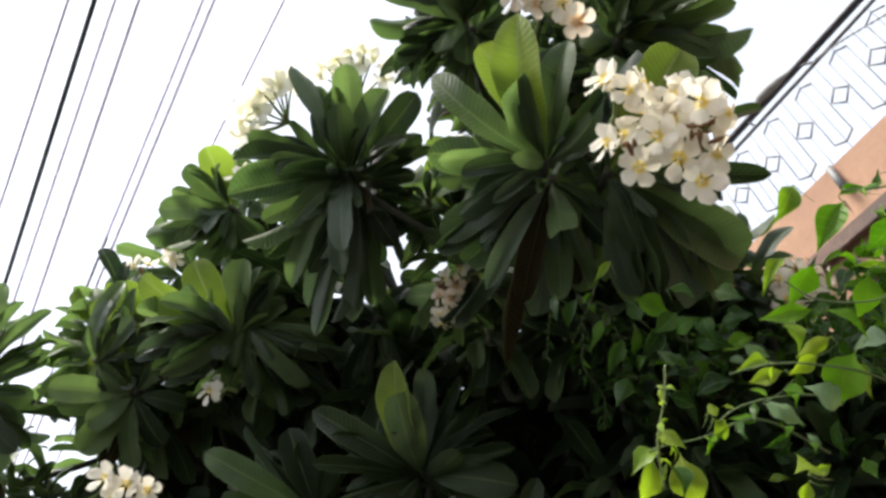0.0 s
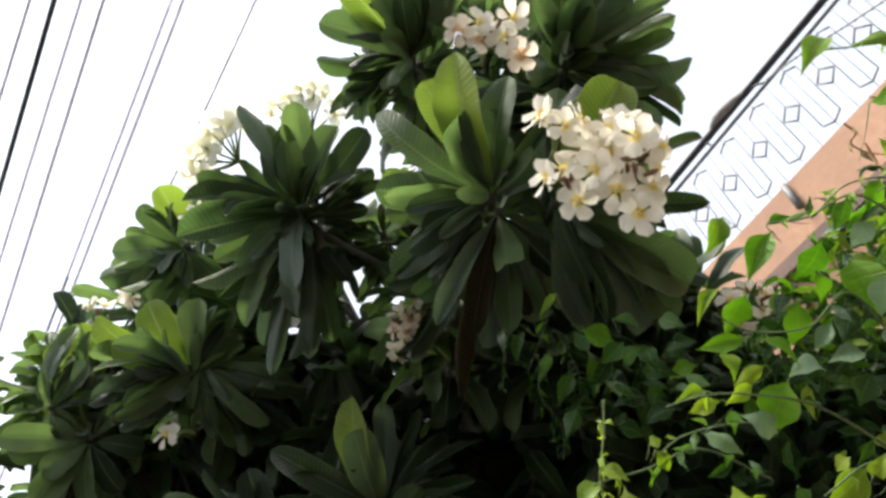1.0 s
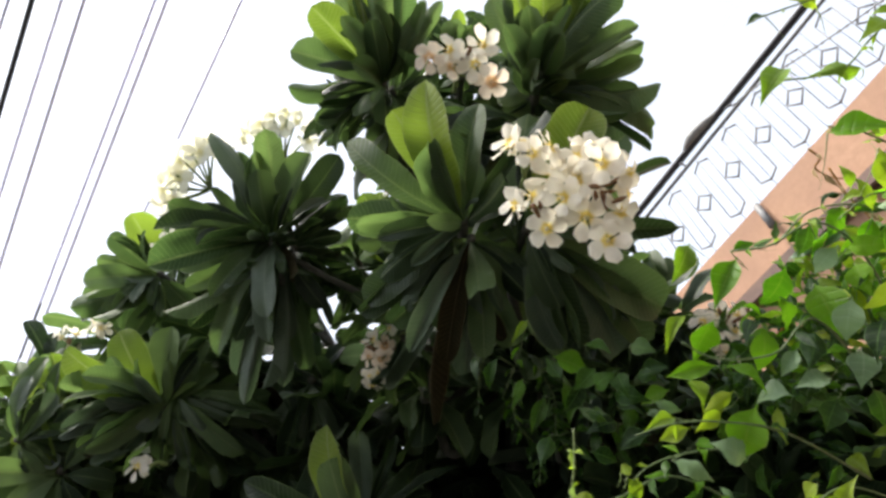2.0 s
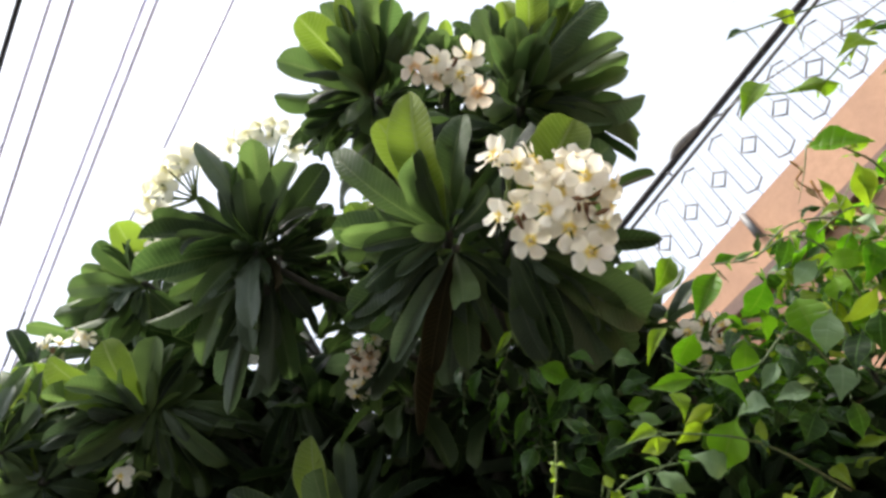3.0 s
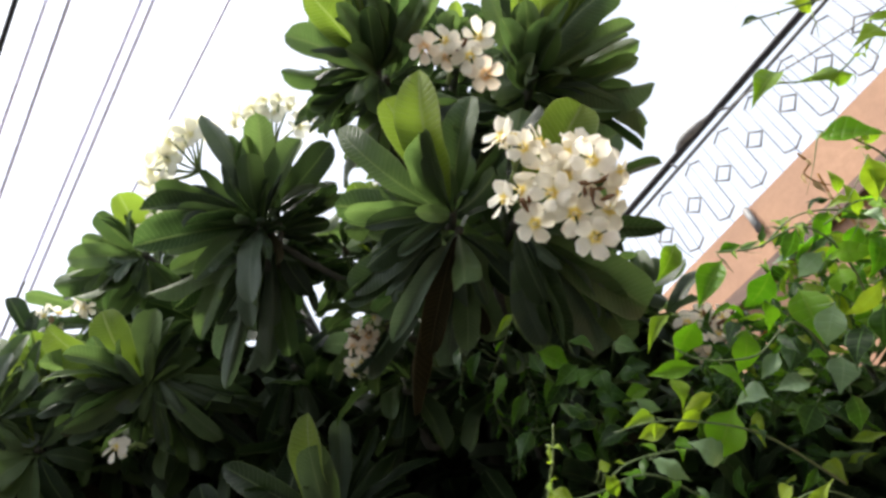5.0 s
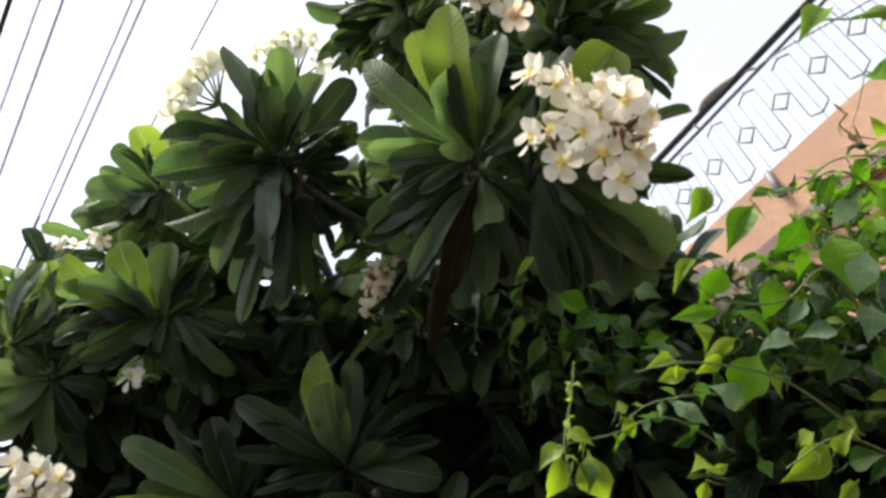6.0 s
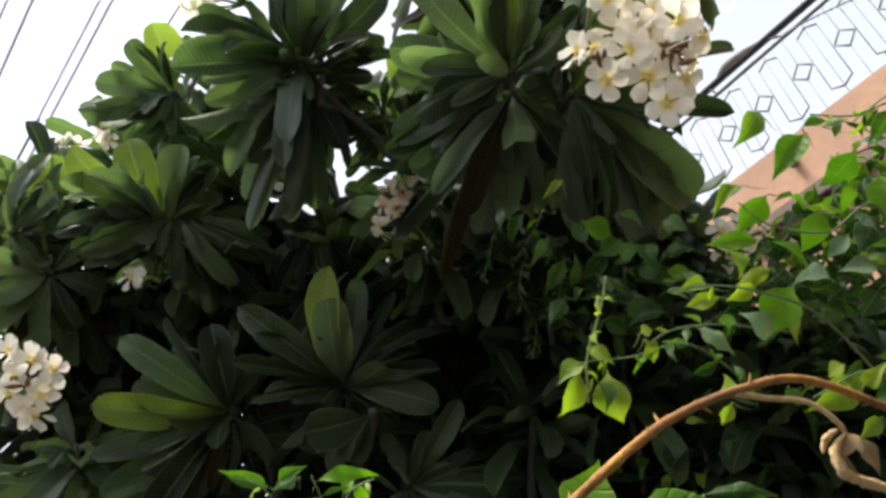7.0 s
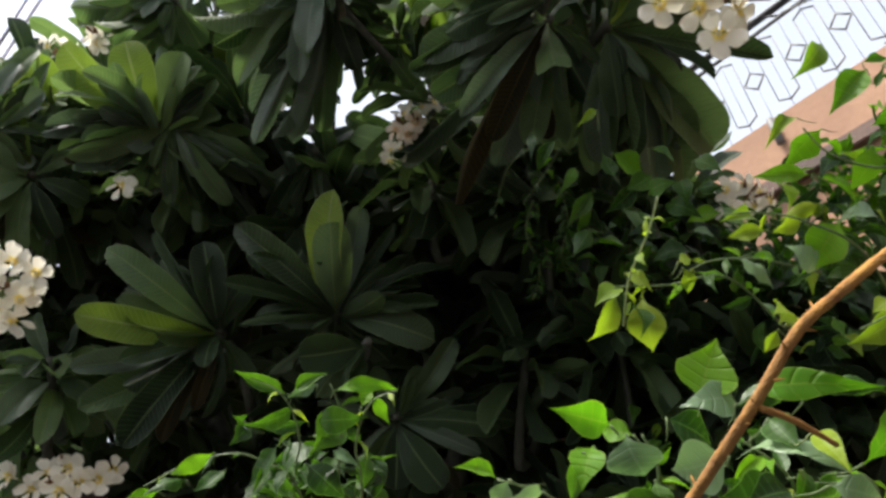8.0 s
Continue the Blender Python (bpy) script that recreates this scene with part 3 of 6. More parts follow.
rosette((0.605, 1.101, 2.606), (0.25, -0.5, 0.6), [
    (129, 35, 0.327, 1.35), (118, 19, 0.317, 1.10), (138, 62, 0.316, 1.16), (113, -32, 0.327, 0.53), (103, 7, 0.373, 0.24), (90, -31, 0.243, 0.59),
    (61, -27, 0.364, 1.12), (35, -32, 0.369, 1.16), (44, -27, 0.413, 0.79), (21, -32, 0.325, 0.90), (10, -32, 0.288, 0.92), (53, -40, 0.299, 0.38),
    (19, -52, 0.183, 1.39), (76, -63, 0.145, 0.63), (37, -31, 0.279, 1.10)], pale=(0,), fresh=(1, 2, 6, 8, 10, 14), grey=(7, 11, 13), skylit=0.3, fill=16, seed=2, size=0.24)
rosette((0.414, 1.039, 3.167), (-0.1, -0.8, 0.4), [
    (-140, 28, 0.267, 1.27), (-156, 43, 0.269, 0.81), (-174, 34, 0.277, 1.04), (174, 28, 0.290, 0.95), (165, 37, 0.286, 0.73), (156, 28, 0.254, 1.13),
    (137, 28, 0.221, 1.03), (129, 26, 0.273, 0.53), (-154, 9, 0.216, 0.93), (-173, 0, 0.192, 1.14), (-112, 19, 0.254, 1.17), (-96, 5, 0.248, 1.03),
    (-82, 3, 0.169, 1.27), (-142, -20, 0.157, 1.38), (-67, 2, 0.208, 1.14), (-55, 1, 0.230, 0.77), (-90, -51, 0.139, 2.07), (-22, -62, 0.120, 2.18)], pale=(0, 2, 4), fresh=(1, 3, 5, 6, 7, 8, 10, 11, 13, 14, 16, 17,), skylit=0.45, fill=20, seed=3, size=0.24)
rosette((0.445, 1.087, 3.202), (-0.1, -0.8, 0.2), [
    (-44, -6, 0.210, 0.92), (-48, 11, 0.266, 0.53), (170, -20, 0.160, 1.27), (24, -36, 0.103, 2.57), (130, 13, 0.120, 1.93), (-16, -2, 0.203, 1.23),
    (89, -14, 0.118, 2.24), (45, -10, 0.132, 2.03)], fresh=(1, 2, 4, 5, 7,), skylit=0.45, fill=8, seed=403, size=0.2, stem=0.12)
rosette((0.795, 1.044, 3.044), (0.05, -0.8, 0.4), [
    (-155, 36, 0.267, 0.96), (180, 49, 0.276, 0.87), (-175, 20, 0.221, 0.96), (168, 36, 0.321, 0.91), (156, 37, 0.324, 0.81), (157, 16, 0.285, 0.93),
    (142, 24, 0.315, 0.83), (137, 11, 0.316, 1.11), (124, -4, 0.296, 0.73), (114, -5, 0.293, 0.77), (111, -14, 0.276, 0.85), (103, -26, 0.309, 1.02),
    (88, -19, 0.244, 0.68), (81, -30, 0.314, 1.02), (70, -27, 0.331, 0.44), (64, -26, 0.346, 0.36), (-154, 14, 0.203, 1.03), (176, -1, 0.199, 1.60)], pale=(1, 3, 6), fresh=(0, 2, 4, 5, 7, 8, 9, 10, 11, 13, 14, 16, 17,), skylit=0.45, fill=20, seed=4, size=0.24)
rosette((0.797, 1.079, 3.071), (0.05, -0.8, 0.1), [
    (-168, -28, 0.203, 0.93), (157, -42, 0.182, 0.88), (61, -19, 0.155, 2.05), (-147, -3, 0.120, 1.70), (-34, 16, 0.104, 2.85), (58, -15, 0.243, 1.11),
    (15, -4, 0.136, 2.12), (-86, 20, 0.098, 2.34), (138, -6, 0.188, 1.21)], fresh=(1, 2, 4, 5, 7, 8,), skylit=0.45, fill=8, seed=404, size=0.2, stem=0.12)
rosette((0.684, 1.122, 3.349), (0.0, -0.8, 0.5), [
    (-153, 33, 0.151, 1.75), (166, 49, 0.169, 1.11), (-167, 16, 0.135, 1.86), (146, 17, 0.139, 1.57), (-114, 26, 0.164, 1.54), (168, 1, 0.119, 2.20),
    (128, 6, 0.133, 1.73), (119, 16, 0.203, 1.15)], pale=(1,), fresh=(2, 3, 4, 5, 7,), skylit=0.45, fill=12, seed=200, size=0.22)
rosette((0.064, 1.310, 2.958), (-0.1, -0.65, 0.7), [
    (-152, 44, 0.319, 0.64), (172, 39, 0.282, 1.04), (140, 32, 0.241, 1.30), (-178, 14, 0.199, 1.34), (123, 28, 0.277, 1.14), (-113, 19, 0.278, 0.77),
    (-155, 51, 0.253, 0.90), (-105, 6, 0.296, 0.82), (-100, -13, 0.316, 1.10), (-85, -28, 0.328, 0.88), (-66, -28, 0.304, 0.80), (-48, -38, 0.328, 0.71),
    (-94, -45, 0.243, 0.80), (-35, -40, 0.361, 0.42), (-31, -46, 0.426, 0.40), (-79, -79, 0.262, 0.95), (-155, -36, 0.174, 0.55), (141, -81, 0.178, 0.76)], fresh=(1, 2, 5, 6, 8, 9, 11), dead=(17,), grey=(0, 13, 14, 15, 16), skylit=0.25, fill=18, seed=5, size=0.23)
rosette((0.079, 1.359, 2.968), (0.0, -0.6, -0.4), [
    (-25, -39, 0.377, 0.61), (-13, -36, 0.378, 0.56), (0, -35, 0.339, 0.62), (33, -42, 0.192, 1.18), (93, 1, 0.159, 1.11), (64, -6, 0.190, 0.83),
    (-52, -24, 0.247, 1.06), (-31, -33, 0.273, 0.96), (1, -35, 0.228, 1.15), (-80, 0, 0.258, 1.22), (-31, -27, 0.350, 0.67), (45, -12, 0.169, 0.87),
    (94, 17, 0.237, 0.75), (105, 28, 0.230, 0.91), (-14, -10, 0.176, 1.51)], fresh=(2, 6, 7, 9, 10, 12), grey=(0, 1), skylit=0.3, fill=10, seed=405, size=0.2, stem=0.12)
rosette((-0.307, 1.677, 3.280), (-0.25, -0.8, 0.45), [
    (-164, 39, 0.213, 1.87), (-135, 32, 0.196, 1.25), (-118, 11, 0.190, 1.21), (-99, 18, 0.170, 1.07), (-104, -3, 0.219, 1.34), (-88, -11, 0.272, 1.23),
    (-139, -29, 0.146, 0.94), (-126, -59, 0.164, 0.91), (-176, 72, 0.203, 1.36), (-70, -6, 0.281, 0.84), (-73, -30, 0.217, 1.18), (-48, -42, 0.202, 1.40),
    (-7, -47, 0.155, 1.99), (39, -33, 0.142, 1.99), (-104, -33, 0.135, 1.68)], pale=(0, 8), grey=(6, 7), fresh=(1, 2, 3, 4, 5, 10, 11, 13, 14,), skylit=0.45, fill=14, seed=6, size=0.24)
rosette((-0.325, 1.778, 2.850), (-0.1, -0.55, 0.8), [
    (-122, 32, 0.321, 1.08), (-151, 47, 0.257, 1.52), (-117, 13, 0.286, 0.91), (-150, 23, 0.219, 1.37), (-180, 51, 0.238, 0.84), (159, 44, 0.233, 1.45),
    (119, 46, 0.224, 1.16), (99, 25, 0.172, 1.44), (-130, -2, 0.171, 1.02), (-121, -42, 0.108, 2.57), (-100, -10, 0.276, 0.64), (-96, -36, 0.235, 0.74),
    (-84, -39, 0.159, 1.18), (-84, -18, 0.236, 0.70), (-23, -56, 0.139, 1.35), (20, -52, 0.142, 1.57), (57, -28, 0.136, 1.91), (73, 2, 0.187, 1.40)], pale=(0, 1), dead=(13,), grey=(4, 8, 9, 10, 11), fresh=(2, 3, 5, 6, 7, 15, 17,), skylit=0.75, fill=16, seed=7, size=0.22)
rosette((-0.677, 1.958, 2.977), (-0.2, -0.5, 0.8), [
    (-168, 48, 0.248, 1.13), (176, 56, 0.249, 1.07), (-153, 41, 0.213, 1.31), (-167, 13, 0.114, 2.07), (151, 34, 0.117, 1.69), (-126, 17, 0.157, 1.87),
    (95, 31, 0.136, 1.18), (-102, -15, 0.129, 2.37), (-82, -49, 0.146, 2.26), (-18, -57, 0.143, 1.96), (22, -37, 0.173, 1.55), (126, 70, 0.189, 1.28)], pale=(0, 1, 2, 4, 7, 8), fresh=(3, 5, 9, 10, 11,), fill=12, skylit=0.75, seed=204, size=0.22)
rosette((0.130, 1.891, 2.376), (0.0, -0.4, 0.9), [
    (-174, 39, 0.332, 1.13), (-171, 25, 0.276, 1.23), (-120, 30, 0.344, 0.82), (-99, 38, 0.287, 0.91), (164, 50, 0.291, 0.85), (112, 13, 0.330, 0.45),
    (111, -4, 0.262, 0.67), (143, -5, 0.160, 1.39), (103, -23, 0.260, 1.35), (-96, 16, 0.297, 0.53), (-97, -9, 0.246, 0.30), (126, 49, 0.289, 0.42),
    (-110, -17, 0.157, 0.86), (-65, -33, 0.219, 0.64), (75, -40, 0.178, 1.40), (-81, 46, 0.155, 1.50)], pale=(0,), fresh=(1,), grey=(4, 10, 13), fill=10, seed=12, size=0.23)
rosette((0.186, 1.812, 2.250), (0.1, -0.6, 0.5), [
    (-86, -7, 0.166, 2.45), (-51, -46, 0.123, 2.28), (-55, -32, 0.168, 1.39)], fill=4, seed=406, size=0.18, stem=0.12)
rosette((-0.161, 1.961, 2.364), (-0.2, -0.5, 0.9), [
    (-116, 30, 0.340, 0.80), (-100, 17, 0.258, 1.27), (-105, 2, 0.336, 0.89), (-94, -16, 0.343, 0.64), (-82, -28, 0.358, 0.76), (-94, -34, 0.253, 0.98),
    (-67, -47, 0.343, 0.89), (-48, -53, 0.292, 0.66), (-58, -72, 0.200, 0.75), (-161, 57, 0.238, 1.36), (-120, 53, 0.311, 0.33), (-158, -59, 0.148, 1.45),
    (-78, -27, 0.133, 1.90), (120, 58, 0.153, 1.80), (-112, 56, 0.161, 1.92), (45, -42, 0.170, 1.21)], pale=(2,), fresh=(0, 4), dead=(7, 8), grey=(3, 10), fill=12, seed=13, size=0.24)
rosette((0.279, 1.992, 2.128), (0.1, -0.4, 0.9), [
    (129, 42, 0.257, 0.89), (148, 44, 0.153, 1.36), (130, 0, 0.153, 1.28), (115, -15, 0.264, 0.89), (106, -30, 0.230, 0.69), (83, -60, 0.203, 1.80),
    (-9, -70, 0.168, 1.84), (99, -6, 0.308, 0.69), (-56, -49, 0.167, 1.67), (-90, 72, 0.158, 1.41)], grey=(4,), fill=8, seed=14, size=0.22)
rosette((-0.645, 1.908, 2.805), (-0.3, -0.7, 0.7), [
    (-114, 3, 0.229, 1.23), (-124, 33, 0.144, 2.23), (-78, -42, 0.207, 1.54), (-99, -39, 0.149, 1.88), (-102, -4, 0.207, 1.25), (-52, -55, 0.221, 0.89),
    (-134, 63, 0.116, 2.35), (91, 45, 0.138, 1.79), (32, -47, 0.172, 1.57), (-9, -59, 0.208, 1.18), (66, -12, 0.150, 1.64), (-150, 61, 0.201, 1.24)], pale=(11,), dead=(5,), fresh=(0, 1, 2, 3, 4, 6, 7, 9,), skylit=0.75, fill=12, seed=11, size=0.22)
rosette((-1.102, 1.887, 2.908), (0.0, -0.6, 0.8), [
    (145, 54, 0.321, 0.87), (122, 51, 0.287, 1.11), (101, 46, 0.307, 0.48), (97, 40, 0.235, 0.68), (86, 40, 0.206, 0.78), (76, 29, 0.212, 0.69),
    (60, -3, 0.163, 1.63), (42, -29, 0.181, 1.61), (41, -20, 0.262, 0.77), (39, -45, 0.223, 1.30), (16, -51, 0.259, 1.13)], grey=(8, 9), fresh=(0, 1, 2, 3, 4, 5, 6, 7, 10,), skylit=0.6, fill=12, seed=9, size=0.24)
rosette((-0.293, 1.752, 2.878), (-0.1, -0.7, 0.1), [
    (-97, -13, 0.300, 0.43), (-86, -20, 0.282, 0.42), (-78, -28, 0.265, 0.49), (-31, -49, 0.197, 0.66), (0, -48, 0.218, 0.60), (28, -43, 0.226, 0.63),
    (-83, -28, 0.199, 0.59), (47, -39, 0.246, 0.62), (63, -24, 0.267, 0.57), (67, -14, 0.313, 0.45), (59, -18, 0.372, 0.35), (48, -28, 0.354, 0.37),
    (35, -36, 0.318, 0.41), (55, -58, 0.158, 0.95), (-100, -17, 0.200, 0.58)], fresh=(6, 7, 14), grey=(0, 2, 4, 9, 11, 13), fill=10, seed=407, skylit=0.6, size=0.18, stem=0.12)
rosette((-0.728, 1.816, 2.873), (-0.1, -0.7, 0.6), [
    (139, 52, 0.246, 0.92), (151, 42, 0.189, 1.05), (121, 32, 0.164, 1.36), (77, 14, 0.128, 1.57), (51, -24, 0.123, 1.63), (44, -19, 0.199, 0.95),
    (26, -46, 0.121, 1.77), (72, 37, 0.171, 1.04), (151, 26, 0.124, 1.50)], fresh=(0, 3, 6, 8), grey=(1, 2, 4, 5), fill=12, seed=408, skylit=0.6, size=0.22, stem=0.12)
rosette((0.085, 1.818, 2.863), (0.0, -0.7, -0.2), [
    (-48, -47, 0.235, 0.85), (-28, -50, 0.262, 0.72), (-7, -57, 0.273, 0.73), (22, -50, 0.256, 0.79), (39, -36, 0.235, 0.76), (-56, -30, 0.196, 0.91),
    (32, -70, 0.183, 1.08), (-42, -71, 0.153, 1.14)], fresh=(3,), grey=(1, 5, 6), fill=8, seed=409, size=0.2, stem=0.12)
rosette((-0.112, 1.958, 3.101), (0.1, -0.7, 0.7), [
    (-136, 65, 0.279), (163, -64, 0.189), (-153, -66, 0.238), (-70, -55, 0.231), (78, -80, 0.213), (-72, 1, 0.176), (-82, 47, 0.339),
    (76, -54, 0.269)], rise=40, fill=60, seed=8, size=0.23, pale=(0,), drop=-60)
rosette((-0.773, 1.965, 3.100), (0.0, -0.3, 1.0), [
    (-123, 57, 0.186), (-139, 74, 0.179), (138, 56, 0.172), (-91, 25, 0.146), (-83, 4, 0.157), (137, -27, 0.172), (-72, -54, 0.105)], rise=40, fill=22, skylit=0.75, seed=10, size=0.22, drop=-60, pale=(0,), fresh=(1, 2, 3, 4, 6))
rosette((0.629, 1.903, 2.276), (0.1, -0.4, 0.9), [
    (-111, 65, 0.186), (126, 24, 0.145), (-133, 1, 0.138), (-74, 4, 0.091), (92, -23, 0.160), (-82, -36, 0.111), (62, -76, 0.128)], rise=12, fill=20, seed=15, size=0.24, drop=-40)
rosette((-0.585, 2.162, 2.396), (-0.1, -0.4, 0.9), [
    (-57, -20, 0.160), (-57, -50, 0.176), (-32, -65, 0.182), (23, -70, 0.225), (-77, 8, 0.118), (-60, 63, 0.178), (67, 68, 0.139),
    (47, -53, 0.205)], rise=12, fill=40, skylit=0.75, seed=16, size=0.25, drop=-40)
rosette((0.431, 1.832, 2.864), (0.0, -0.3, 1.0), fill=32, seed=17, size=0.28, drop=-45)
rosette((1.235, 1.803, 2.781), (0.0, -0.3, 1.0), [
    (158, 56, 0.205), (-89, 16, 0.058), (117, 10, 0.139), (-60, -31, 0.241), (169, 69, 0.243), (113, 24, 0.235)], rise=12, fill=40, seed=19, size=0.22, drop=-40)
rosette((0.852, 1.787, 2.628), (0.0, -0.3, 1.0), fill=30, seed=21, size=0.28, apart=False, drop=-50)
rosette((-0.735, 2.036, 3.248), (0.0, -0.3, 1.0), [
    (-146, 58, 0.238), (170, 62, 0.170), (113, 59, 0.147)], rise=12, fill=20, skylit=0.75, seed=22, size=0.28, apart=False, drop=-40)
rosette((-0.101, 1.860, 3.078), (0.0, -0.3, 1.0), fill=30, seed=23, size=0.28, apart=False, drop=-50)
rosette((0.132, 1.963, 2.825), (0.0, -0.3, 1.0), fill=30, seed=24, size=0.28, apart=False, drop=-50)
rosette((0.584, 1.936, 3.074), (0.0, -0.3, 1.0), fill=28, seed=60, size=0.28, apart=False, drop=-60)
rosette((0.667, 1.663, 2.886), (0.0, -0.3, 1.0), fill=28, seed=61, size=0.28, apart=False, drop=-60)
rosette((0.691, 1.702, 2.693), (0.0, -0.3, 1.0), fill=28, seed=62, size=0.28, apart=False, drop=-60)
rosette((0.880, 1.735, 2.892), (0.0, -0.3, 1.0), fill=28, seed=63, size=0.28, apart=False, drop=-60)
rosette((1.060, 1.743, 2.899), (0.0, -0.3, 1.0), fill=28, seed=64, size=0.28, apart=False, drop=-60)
rosette((-0.204, 1.876, 3.533), (0.0, -0.3, 1.0), fill=28, seed=65, size=0.28, apart=False, drop=-60)
rosette((-0.241, 2.010, 3.336), (0.0, -0.3, 1.0), fill=28, skylit=0.5, seed=66, size=0.28, apart=False, drop=-60)
rosette((-0.552, 2.110, 3.479), (0.0, -0.3, 1.0), fill=28, skylit=0.5, seed=67, size=0.28, apart=False, drop=-60)
rosette((0.094, 2.328, 3.051), (0.0, -0.3, 1.0), fill=28, seed=70, size=0.28, apart=False, drop=-60)
rosette((-0.425, 2.140, 3.189), (0.0, -0.3, 1.0), fill=28, skylit=0.5, seed=71, size=0.28, apart=False, drop=-60)
rosette((-0.680, 2.189, 3.294), (0.0, -0.3, 1.0), fill=28, skylit=0.5, seed=72, size=0.28, apart=False, drop=-60)
rosette((0.843, 1.437, 3.280), (0.0, -0.3, 1.0), fill=28, seed=73, size=0.28, apart=False, drop=-60)
rosette((0.762, 1.450, 3.512), (0.0, -0.3, 1.0), fill=28, seed=74, size=0.28, apart=False, drop=-60)
rosette((0.630, 1.449, 3.263), (0.0, -0.3, 1.0), fill=28, seed=75, size=0.28, apart=False, drop=-60)
rosette((0.896, 1.269, 3.581), (0.0, -0.3, 1.0), fill=28, seed=76, size=0.28, apart=False, drop=-60)
rosette((0.982, 1.928, 2.882), (0.0, -0.3, 1.0), fill=28, seed=77, size=0.28, apart=False, drop=-60)
rosette((0.591, 2.214, 3.008), (0.0, -0.3, 1.0), fill=28, seed=79, size=0.28, apart=False, drop=-60)
rosette((1.200, 1.923, 2.817), (0.0, -0.3, 1.0), fill=28, seed=80, size=0.28, apart=False, drop=-60)
rosette((-0.827, 2.161, 3.223), (0.0, -0.3, 1.0), fill=28, skylit=0.5, seed=81, size=0.28, apart=False, drop=-60)
rosette((-0.267, 2.293, 3.202), (0.0, -0.3, 1.0), fill=28, skylit=0.5, seed=82, size=0.28, apart=False, drop=-60)
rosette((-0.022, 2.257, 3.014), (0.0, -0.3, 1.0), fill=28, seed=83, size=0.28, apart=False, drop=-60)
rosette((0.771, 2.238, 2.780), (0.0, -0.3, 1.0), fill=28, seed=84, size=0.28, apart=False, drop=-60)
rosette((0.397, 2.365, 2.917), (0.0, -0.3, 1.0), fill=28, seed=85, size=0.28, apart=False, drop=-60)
rosette((-0.524, 2.429, 2.984), (0.0, -0.3, 1.0), fill=28, skylit=0.5, seed=87, size=0.28, apart=False, drop=-60)
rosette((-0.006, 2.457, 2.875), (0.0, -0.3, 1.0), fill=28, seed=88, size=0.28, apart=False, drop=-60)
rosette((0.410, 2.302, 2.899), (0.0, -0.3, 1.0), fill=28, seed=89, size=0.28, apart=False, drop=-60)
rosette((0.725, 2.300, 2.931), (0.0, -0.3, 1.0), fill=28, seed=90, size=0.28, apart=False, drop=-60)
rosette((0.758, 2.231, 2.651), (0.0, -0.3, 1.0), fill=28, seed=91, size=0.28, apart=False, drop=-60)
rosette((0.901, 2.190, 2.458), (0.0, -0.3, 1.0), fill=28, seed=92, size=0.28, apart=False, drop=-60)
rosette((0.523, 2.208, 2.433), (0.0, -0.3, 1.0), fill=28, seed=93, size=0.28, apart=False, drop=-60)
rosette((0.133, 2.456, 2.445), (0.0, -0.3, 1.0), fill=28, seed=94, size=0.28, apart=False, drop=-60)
rosette((-0.269, 2.573, 2.470), (0.0, -0.3, 1.0), fill=28, skylit=0.5, seed=95, size=0.28, apart=False, drop=-60)
rosette((-0.500, 2.545, 2.622), (0.0, -0.3, 1.0), fill=28, skylit=0.5, seed=96, size=0.28, apart=False, drop=-60)
rosette((-0.740, 2.747, 2.446), (0.0, -0.3, 1.0), fill=28, skylit=0.75, seed=97, size=0.28, apart=False, drop=-60)
rosette((-0.559, 2.724, 2.210), (0.0, -0.3, 1.0), fill=28, skylit=0.75, seed=98, size=0.28, apart=False, drop=-60)
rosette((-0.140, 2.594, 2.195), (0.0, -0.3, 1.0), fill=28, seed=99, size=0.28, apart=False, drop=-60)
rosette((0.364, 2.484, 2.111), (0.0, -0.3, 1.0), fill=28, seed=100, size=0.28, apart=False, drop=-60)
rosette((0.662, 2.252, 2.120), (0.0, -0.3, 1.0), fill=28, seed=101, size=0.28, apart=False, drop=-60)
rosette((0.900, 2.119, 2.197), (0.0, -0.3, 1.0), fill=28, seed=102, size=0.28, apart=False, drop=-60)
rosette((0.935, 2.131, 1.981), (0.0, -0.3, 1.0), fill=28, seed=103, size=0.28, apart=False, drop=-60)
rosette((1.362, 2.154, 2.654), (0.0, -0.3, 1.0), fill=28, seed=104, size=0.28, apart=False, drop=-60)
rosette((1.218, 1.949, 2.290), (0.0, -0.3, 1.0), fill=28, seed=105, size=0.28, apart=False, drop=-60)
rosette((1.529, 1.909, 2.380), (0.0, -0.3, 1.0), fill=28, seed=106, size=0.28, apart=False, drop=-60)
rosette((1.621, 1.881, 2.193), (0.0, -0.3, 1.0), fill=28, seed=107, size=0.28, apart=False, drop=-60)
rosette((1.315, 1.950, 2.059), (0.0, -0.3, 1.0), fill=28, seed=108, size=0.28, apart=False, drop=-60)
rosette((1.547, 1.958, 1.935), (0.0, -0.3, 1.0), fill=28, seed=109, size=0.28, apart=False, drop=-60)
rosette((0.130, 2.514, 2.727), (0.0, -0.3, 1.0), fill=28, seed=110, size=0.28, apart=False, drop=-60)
rosette((-0.610, 2.600, 2.778), (0.0, -0.3, 1.0), fill=28, skylit=0.5, seed=140, size=0.28, apart=False, drop=-60)
rosette((-0.411, 2.488, 2.844), (0.0, -0.3, 1.0), fill=28, skylit=0.5, seed=141, size=0.28, apart=False, drop=-60)
rosette((-0.749, 2.501, 2.806), (0.0, -0.3, 1.0), fill=28, skylit=0.5, seed=142, size=0.28, apart=False, drop=-60)
